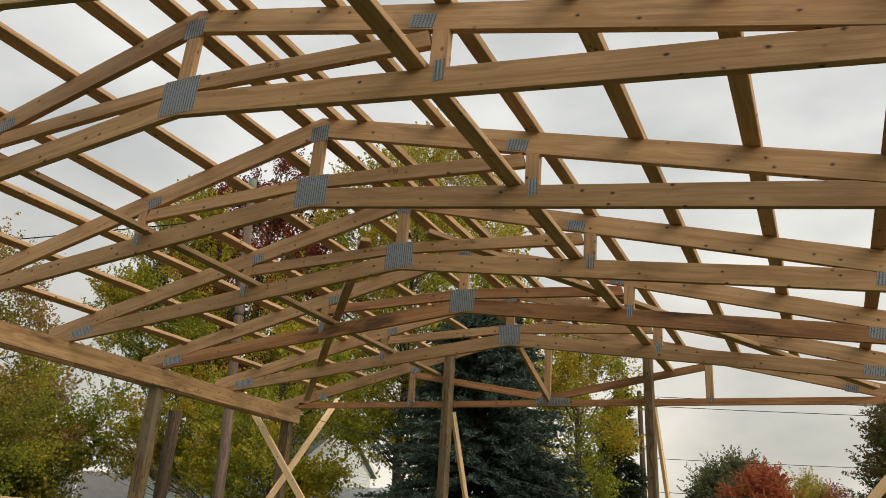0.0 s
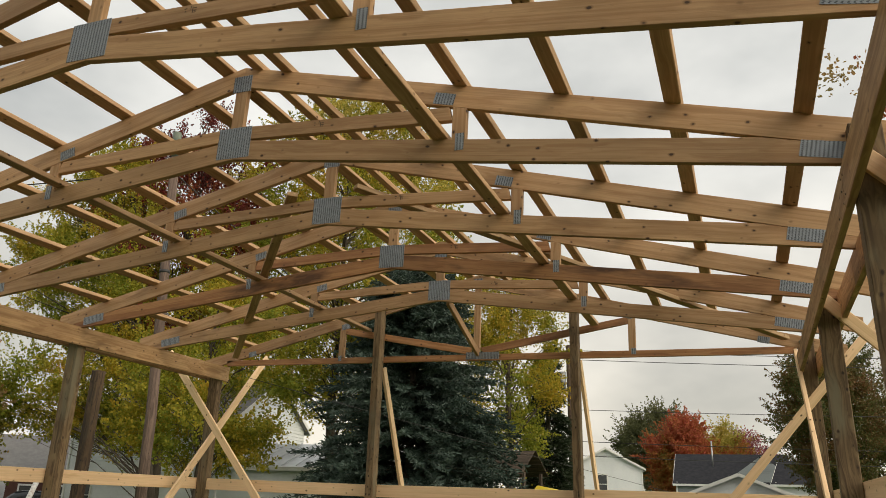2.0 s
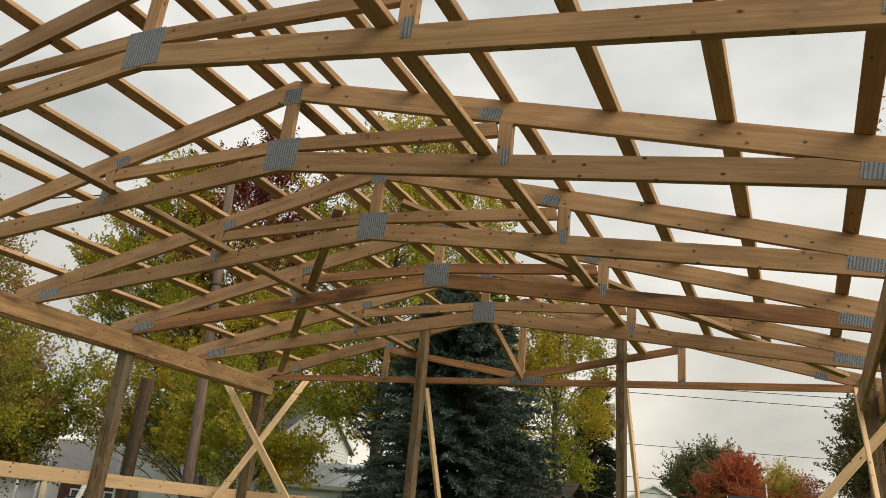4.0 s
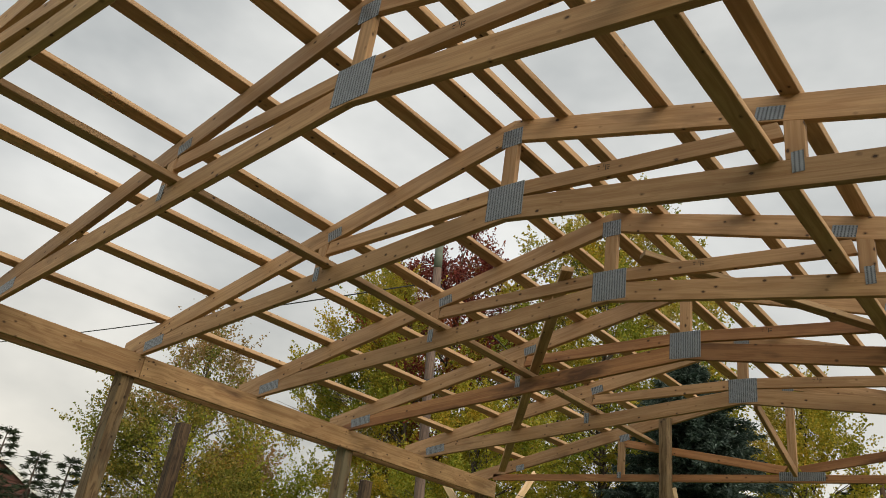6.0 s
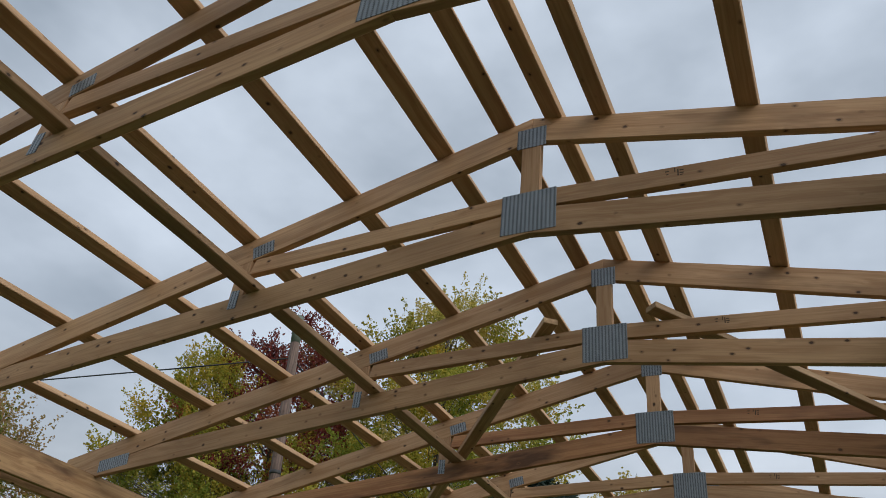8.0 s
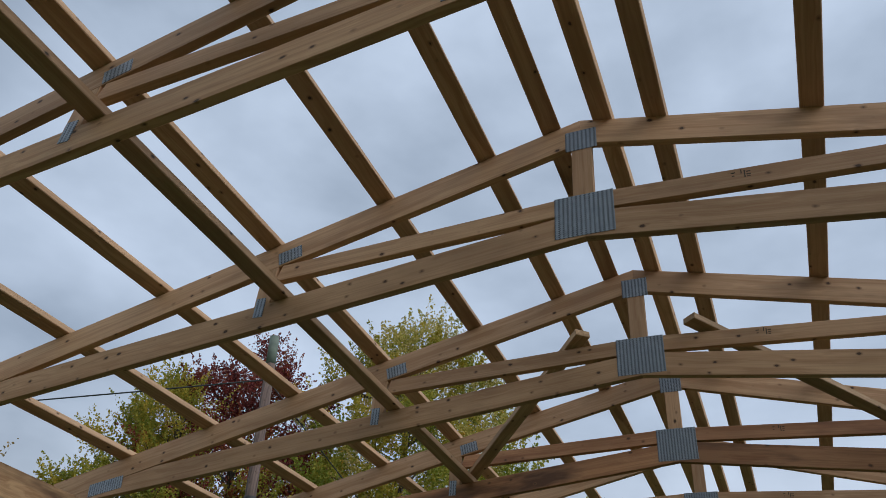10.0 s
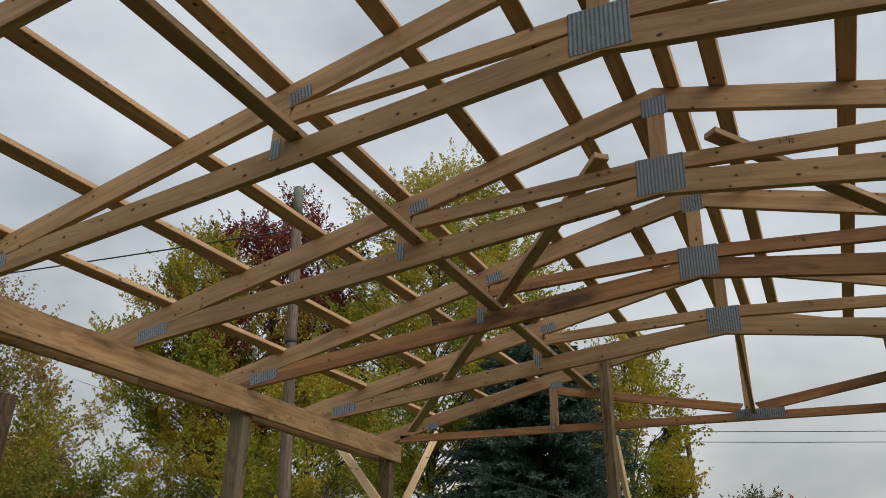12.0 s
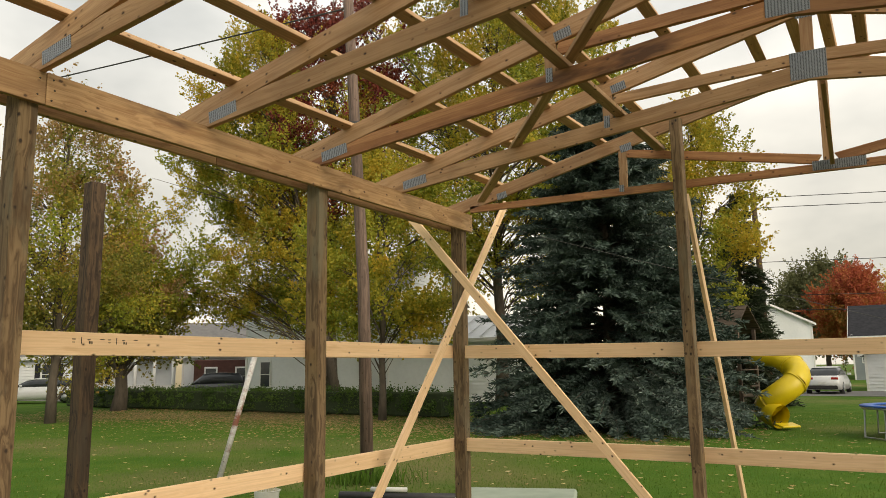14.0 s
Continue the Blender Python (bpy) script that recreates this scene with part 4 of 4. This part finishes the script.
for k in range(4):
    a = 2 * math.pi * k / 4 + 3.75
    ends = []
    for da in (-0.28, 0.28):
        ends.append((1.26 * math.cos(a + da), 1.26 * math.sin(a + da)))
    (x0, y0), (x1, y1) = ends
    bar("leg", [(x0, y0, 0.66), (x0 * 1.03, y0 * 1.03, 0.03), (x1 * 1.03, y1 * 1.03, 0.03), (x1, y1, 0.66)], 0.022, STEEL, tr, "", 7)


# ---- houses ----
def siding_mat(name, a, b):
    return plain(name, a, b, 0.6, 0.6, relief=0.05)


GLASS = plain("window_glass", (0.03, 0.035, 0.04), (0.05, 0.055, 0.06), 1.2, 0.08, relief=0)
TRIM = plain("white_trim", (0.76, 0.76, 0.74), (0.68, 0.68, 0.66), 2, 0.55, relief=0.02)
SHINGLE = plain("dark_shingles", (0.022, 0.023, 0.028), (0.036, 0.037, 0.043), 3, 0.95, relief=0.4)
SHINGLE.node_tree.nodes["Principled BSDF"].inputs["Specular IOR Level"].default_value = 0.15
SHINGLE2 = plain("grey_shingles", (0.17, 0.165, 0.165), (0.22, 0.215, 0.21), 3, 0.9, relief=0.4)
METAL = plain("pale_metal_roof", (0.55, 0.57, 0.58), (0.42, 0.44, 0.46), 1.4, 0.35, 0.5, relief=0.05)
GREYGREEN = siding_mat("pale_grey_siding", (0.74, 0.77, 0.77), (0.66, 0.69, 0.69))
WHITESIDE = siding_mat("white_siding", (0.74, 0.76, 0.78), (0.66, 0.69, 0.71))
CREAM = siding_mat("cream_siding", (0.66, 0.58, 0.42), (0.58, 0.50, 0.36))
SLATE = siding_mat("slate_siding", (0.25, 0.28, 0.29), (0.21, 0.24, 0.25))
BRICK = plain("brown_brick", (0.11, 0.045, 0.034), (0.08, 0.032, 0.025), 4, 0.85, relief=0.4)


def lap_wall(name, w, h, mat, parent, m, lap=0.18, gable=0.0):
    """A wall of lapped boards: each course slopes out over the one below. Local x along, y outwards is -y."""
    v, f = [], []
    n = int(round((h + gable) / lap))
    for k in range(n):
        z0, z1 = k * (h + gable) / n, (k + 1) * (h + gable) / n
        g0 = 0 if z0 <= h + 1e-6 else w / 2 * (z0 - h) / gable
        g1 = 0 if z1 <= h + 1e-6 else w / 2 * (z1 - h) / gable
        o = len(v)
        v += [(-w / 2 + g0, -0.045, z0), (w / 2 - g0, -0.045, z0), (w / 2 - g1, 0, z1), (-w / 2 + g1, 0, z1), (-w / 2 + g0, 0, z0), (w / 2 - g0, 0, z0)]
        f += [(o, o + 1, o + 2, o + 3), (o + 4, o + 5, o + 1, o)]
    o = len(v)
    v += [(-w / 2, 0.0, 0), (w / 2, 0.0, 0), (w / 2, 0.15, h), (0, 0.15, h + gable), (-w / 2, 0.15, h)]
    f += [(o + 4, o + 3, o + 2, o + 1, o)]
    b = bmesh.new()
    b.from_mesh(mesh_of(name, v, f))
    bmesh.ops.remove_doubles(b, verts=b.verts[:], dist=0.0005)
    return part(name, b, mat, parent, "", m)


def window(parent, m, w, h, shutters=None):
    o = part("window", block(w + 0.16, 0.07, h + 0.16, 0.01), TRIM, parent, "white window frame", m)
    for s in (-1, 1):
        part("pane", block(w * 0.94, 0.02, h * 0.46, 0.0, (0, -0.035, s * h * 0.245)), GLASS, o, "dark glass pane")
    if shutters:
        for s in (-1, 1):
            part("shutter", block(0.32, 0.04, h + 0.1, 0.008), shutters, o, "dark shutter", pose(s * (w / 2 + 0.27), -0.02, 0))
    return o


def roof(parent, w, d, eave, rise, mat, m, over=0.35, name="roof"):
    """A gable roof with thickness, ridge along local x."""
    b = bmesh.new()
    hw, hd = w / 2 + over, d / 2 + over
    drop = rise * over / (d / 2)
    pr = [(-hd, eave - drop), (0, eave + rise), (hd, eave - drop), (hd, eave - drop - 0.16), (0, eave + rise - 0.18), (-hd, eave - drop - 0.16)]
    a = [b.verts.new((-hw, y, z)) for y, z in pr]
    c = [b.verts.new((hw, y, z)) for y, z in pr]
    b.faces.new(a)
    b.faces.new(c[::-1])
    for i in range(6):
        k = (i + 1) % 6
        b.faces.new((a[i], c[i], c[k], a[k]))
    bmesh.ops.recalc_face_normals(b, faces=b.faces)
    r = part(name, b, mat, parent, "", m)
    for s in (-1, 1):
        part("fascia", block(2 * hw, 0.03, 0.2, 0.004, (0, s * (hd + 0.016), eave - drop - 0.09)), TRIM, r, "white fascia")
        for e in (-1, 1):
            run, climb = hd, rise + drop
            tilt = -s * math.degrees(math.atan2(climb, run))
            part("rake_board", block(0.03, math.hypot(run, climb), 0.2, 0.004), TRIM, r, "white rake board", pose(e * (hw + 0.016), s * run / 2, eave - drop + climb / 2 - 0.09, tilt, 0, 0))
    return r


def house(name, at, turn, w, d, h, rise, side_mat, roof_mat, label, along=True, windows=(), shutters=None):
    """A gabled house; local -y is the front. along: the ridge runs along the front."""
    t = thing(name, (*at, 0), label, "house")
    t.rotation_euler = (0, 0, radians(turn))
    gf, gs = (0, rise) if along else (rise, 0)
    for k, (m, ww, gg) in enumerate(((pose(0, -d / 2, 0), w, gf), (pose(0, d / 2, 0, 0, 0, 180), w, gf), (pose(-w / 2, 0, 0, 0, 0, -90), d, gs), (pose(w / 2, 0, 0, 0, 0, 90), d, gs))):
        lap_wall("wall", ww, h, side_mat, t, m, 0.2, gg)
    for s in (-1, 1):
        part("corner_trim", block(0.14, 0.14, h, 0.01), TRIM, t, "white corner board", pose(s * w / 2, -d / 2, h / 2))
    if along:
        roof(t, w, d, h, rise, roof_mat, pose(0, 0, 0))
    else:
        roof(t, d, w, h, rise, roof_mat, pose(0, 0, 0, 0, 0, 90))
    for x, z, ww, hh in windows:
        window(t, pose(x, -d / 2 - 0.045, z), ww, hh, shutters)
    return t


hg = house("house", (-28.9, 31.0), 6, 10.4, 9, 6.0, 2.6, GREYGREEN, SHINGLE2, "pale grey clapboard house behind the hedge", True, ((-3.75, 1.5, 0.68, 1.5), (-1.1, 5.0, 0.75, 1.45), (-0.05, 5.0, 0.75, 1.45)))
hx = house("house_extension", (-18.6, 30.4), 6, 10.2, 7.4, 3.3, 1.3, GREYGREEN, METAL, "low grey clapboard extension with a pale metal roof", True)
for k in range(14):
    board("roof_rib", (-5.3 + 0.81 * k, -4.0, 3.26), (-5.3 + 0.81 * k, 0, 4.66), 0.06, 0.04, METAL, up=(0, 0, 1), parent=hx)
house("house", (-12.0, 79.5), 14, 7.4, 11, 5.7, 1.9, WHITESIDE, SHINGLE2, "small white house with a gable front", False, ((-0.4, 3.9, 1.0, 1.9),))
hd = house("house", (1.6, 80.8), 0, 10.6, 11, 4.3, 3.1, SLATE, SHINGLE, "dark-roofed slate grey house with a vent stack", True, ((-4.0, 2.4, 1.1, 1.5),))
gr = house("garage", (2.5, 47.5), 0, 8.1, 7, 2.3, 1.6, WHITESIDE, SHINGLE, "white garage with a dark shingle roof", False)
board("dormer_ridge", (2.9, -5.95, 6.75), (2.9, 0, 7.0), 0.14, 0.36, SHINGLE, parent=hd)
lap_wall("dormer_gable", 6.1, 0.3, SLATE, hd, pose(2.9, -5.65, 4.4), 0.2, 2.2)
bar("vent_stack", [(-1.75, -2.4, 5.6), (-1.75, -2.4, 8.6)], 0.07, STEEL, hd, "steel vent stack", 8)
part("garage_door", block(4.2, 0.05, 2.0, 0.01), GREYGREEN, gr, "pale grey panelled garage door", pose(0.9, -3.57, 1.02))
house("house", (9.5, 66), -12, 7, 8, 4.0, 2, WHITESIDE, SHINGLE, "far white house behind the broad tree", True, ((-2, 2.2, 0.8, 1.3), (1, 2.2, 0.8, 1.3)))
hw = house("house", (-51.2, 27.8), 53, 11, 8, 3.0, 1.7, WHITESIDE, SHINGLE2, "white house with dark shutters and a porch", True, ((-2.6, 1.7, 0.85, 1.35), (0.4, 1.7, 0.85, 1.35)), SHINGLE)
for k in range(4):
    bar("porch_column", [(1.6 + 1.25 * k, -5.05, 0), (1.6 + 1.25 * k, -5.05, 2.7)], 0.12, TRIM, hw, "", 8)
part("porch_roof", block(4.6, 1.2, 0.16, 0.03, (3.45, -4.6, 2.75)), SHINGLE2, hw)
part("porch_rail", block(3.8, 0.06, 0.7, 0.01, (3.45, -5.05, 0.5)), TRIM, hw)
hb2 = house("house", (-42.0, 33.4), 46, 7.4, 7, 3.1, 2.2, WHITESIDE, SHINGLE2, "low white house with a grey roof and a dark brick porch", True)
part("porch", block(6.2, 1.5, 2.5, 0.04, (0.2, -4.3, 1.25)), BRICK, hb2, "dark red brick porch")
for x in (-1.8, 0.2, 2.2):
    window(hb2, pose(x, -5.1, 1.4), 0.7, 1.1)
house("house", (-56.6, 14.0), 60, 5.0, 6, 6.4, 1.6, BRICK, SHINGLE2, "tall brown gabled house behind the conifers", False)
house("house", (-58.0, 25.0), 55, 10, 8, 3.6, 2.0, WHITESIDE, SHINGLE2, "far white house across the street", True, ((-2, 1.9, 0.8, 1.4), (2, 1.9, 0.8, 1.4)))
house("house", (-54.8, 39.1), 48, 8, 8, 4.2, 1.6, CREAM, SHINGLE2, "cream two-storey house with a grey roof", True, ((-2, 3.9, 0.8, 1.3), (2, 3.9, 0.8, 1.3)))


# ---- cars ----
RUBBER = plain("tyre_rubber", (0.02, 0.02, 0.02), (0.03, 0.03, 0.03), 9, 0.8, relief=0)
LAMP_RED = plain("red_lens", (0.35, 0.02, 0.02), (0.28, 0.015, 0.015), 9, 0.25, relief=0)


def car(at, turn, paint, label, tall=1.47, long=4.5, boxy=0.0):
    """A parked car: lofted body and cabin, glass, wheels, lamps. Front is local +x."""
    t = thing("car", (*at, 0.02), label, "car")
    t.rotation_euler = (0, 0, radians(turn))

    def loft(name, secs, mat, lab=""):
        v, f = [], []
        for x, zl, zh, w0, w1 in secs:
            v += [(x, -w0, zl), (x, w0, zl), (x, w0 * 1.02, zl * 0.5 + zh * 0.5), (x, w1, zh), (x, -w1, zh), (x, -w0 * 1.02, zl * 0.5 + zh * 0.5)]
        for i in range(len(secs) - 1):
            for s in range(6):
                k = (s + 1) % 6
                f.append((i * 6 + s, i * 6 + k, (i + 1) * 6 + k, (i + 1) * 6 + s))
        f.append(tuple(range(6))[::-1])
        f.append(tuple((len(secs) - 1) * 6 + s for s in range(6)))
        b = bmesh.new()
        b.from_mesh(mesh_of(name, v, f))
        bmesh.ops.recalc_face_normals(b, faces=b.faces)
        bmesh.ops.bevel(b, geom=b.edges[:], offset=0.03, segments=2, affect="EDGES")
        return part(name, b, mat, t, lab, None, True)

    L = long / 2
    loft("body", [(-L, 0.35, 0.85, 0.78, 0.70), (-L + 0.25, 0.22, 0.98, 0.87, 0.78), (-0.6, 0.2, 0.98, 0.9, 0.82), (0.9, 0.2, 0.95, 0.9, 0.82), (L - 0.35, 0.22, 0.80, 0.86, 0.74), (L, 0.32, 0.66, 0.72, 0.6)], paint)
    back = -L + 0.25 - 0.1 * boxy
    loft("cabin", [(back, 0.93, 1.0, 0.74, 0.68), (back + 0.55 - 0.3 * boxy, 0.93, tall - 0.05, 0.78, 0.58), (0.1, 0.93, tall, 0.8, 0.6), (0.55, 0.93, tall - 0.1, 0.8, 0.58), (1.25, 0.9, 0.97, 0.76, 0.68)], GLASS, "dark glazed cabin")
    loft("car_roof", [(back + 0.55 - 0.3 * boxy, tall - 0.06, tall - 0.01, 0.60, 0.56), (0.1, tall - 0.03, tall + 0.03, 0.62, 0.56), (0.55, tall - 0.10, tall - 0.06, 0.60, 0.54)], paint)
    for x in (-L + 0.85, L - 0.9):
        for s in (-1, 1):
            w = bar("wheel", [(x, s * 0.70, 0.32), (x, s * 0.90, 0.32)], 0.32, RUBBER, t, "black tyre", 18)
            bar("rim", [(x, s * 0.895, 0.32), (x, s * 0.915, 0.32)], 0.2, STEEL, w, "silver wheel rim", 14)
    for s in (-1, 1):
        part("tail_lamp", block(0.06, 0.34, 0.13, 0.02), LAMP_RED, t, "red tail lamp", pose(-L + 0.02, s * 0.6, 0.82))
        part("headlight", block(0.1, 0.3, 0.12, 0.02), GLASS, t, "clear headlight", pose(L - 0.08, s * 0.58, 0.62))
        part("mirror", block(0.12, 0.2, 0.12, 0.03), paint, t, "", pose(0.75, s * 0.95, 1.02))
    part("number_plate", block(0.02, 0.4, 0.12, 0.004), WHITE_PL, t, "pale number plate", pose(-L - 0.01, 0, 0.6))
    part("bumper", block(0.12, 1.45, 0.2, 0.04), RUBBER, t, "dark rear bumper", pose(-L + 0.03, 0, 0.36))
    return t


CAR_WHITE = plain("white_car_paint", (0.72, 0.73, 0.74), (0.68, 0.69, 0.70), 1, 0.25, relief=0, coat=0.6)
CAR_DARK = plain("dark_car_paint", (0.05, 0.052, 0.058), (0.04, 0.042, 0.047), 1, 0.25, relief=0, coat=0.6)
car((-3.3, 40.2), 86, CAR_WHITE, "white hatchback parked on the driveway", 1.42, 4.3)
car((-6.6, 41.0), 80, CAR_DARK, "dark car parked behind the play tower")
car((-44.4, 19.6), 225, CAR_WHITE, "white saloon car parked on the street", 1.42, 5.0)
car((-37.2, 26.6), 225, CAR_DARK, "dark pickup-like car parked by the hedge", 1.6, 4.2, 1.0)
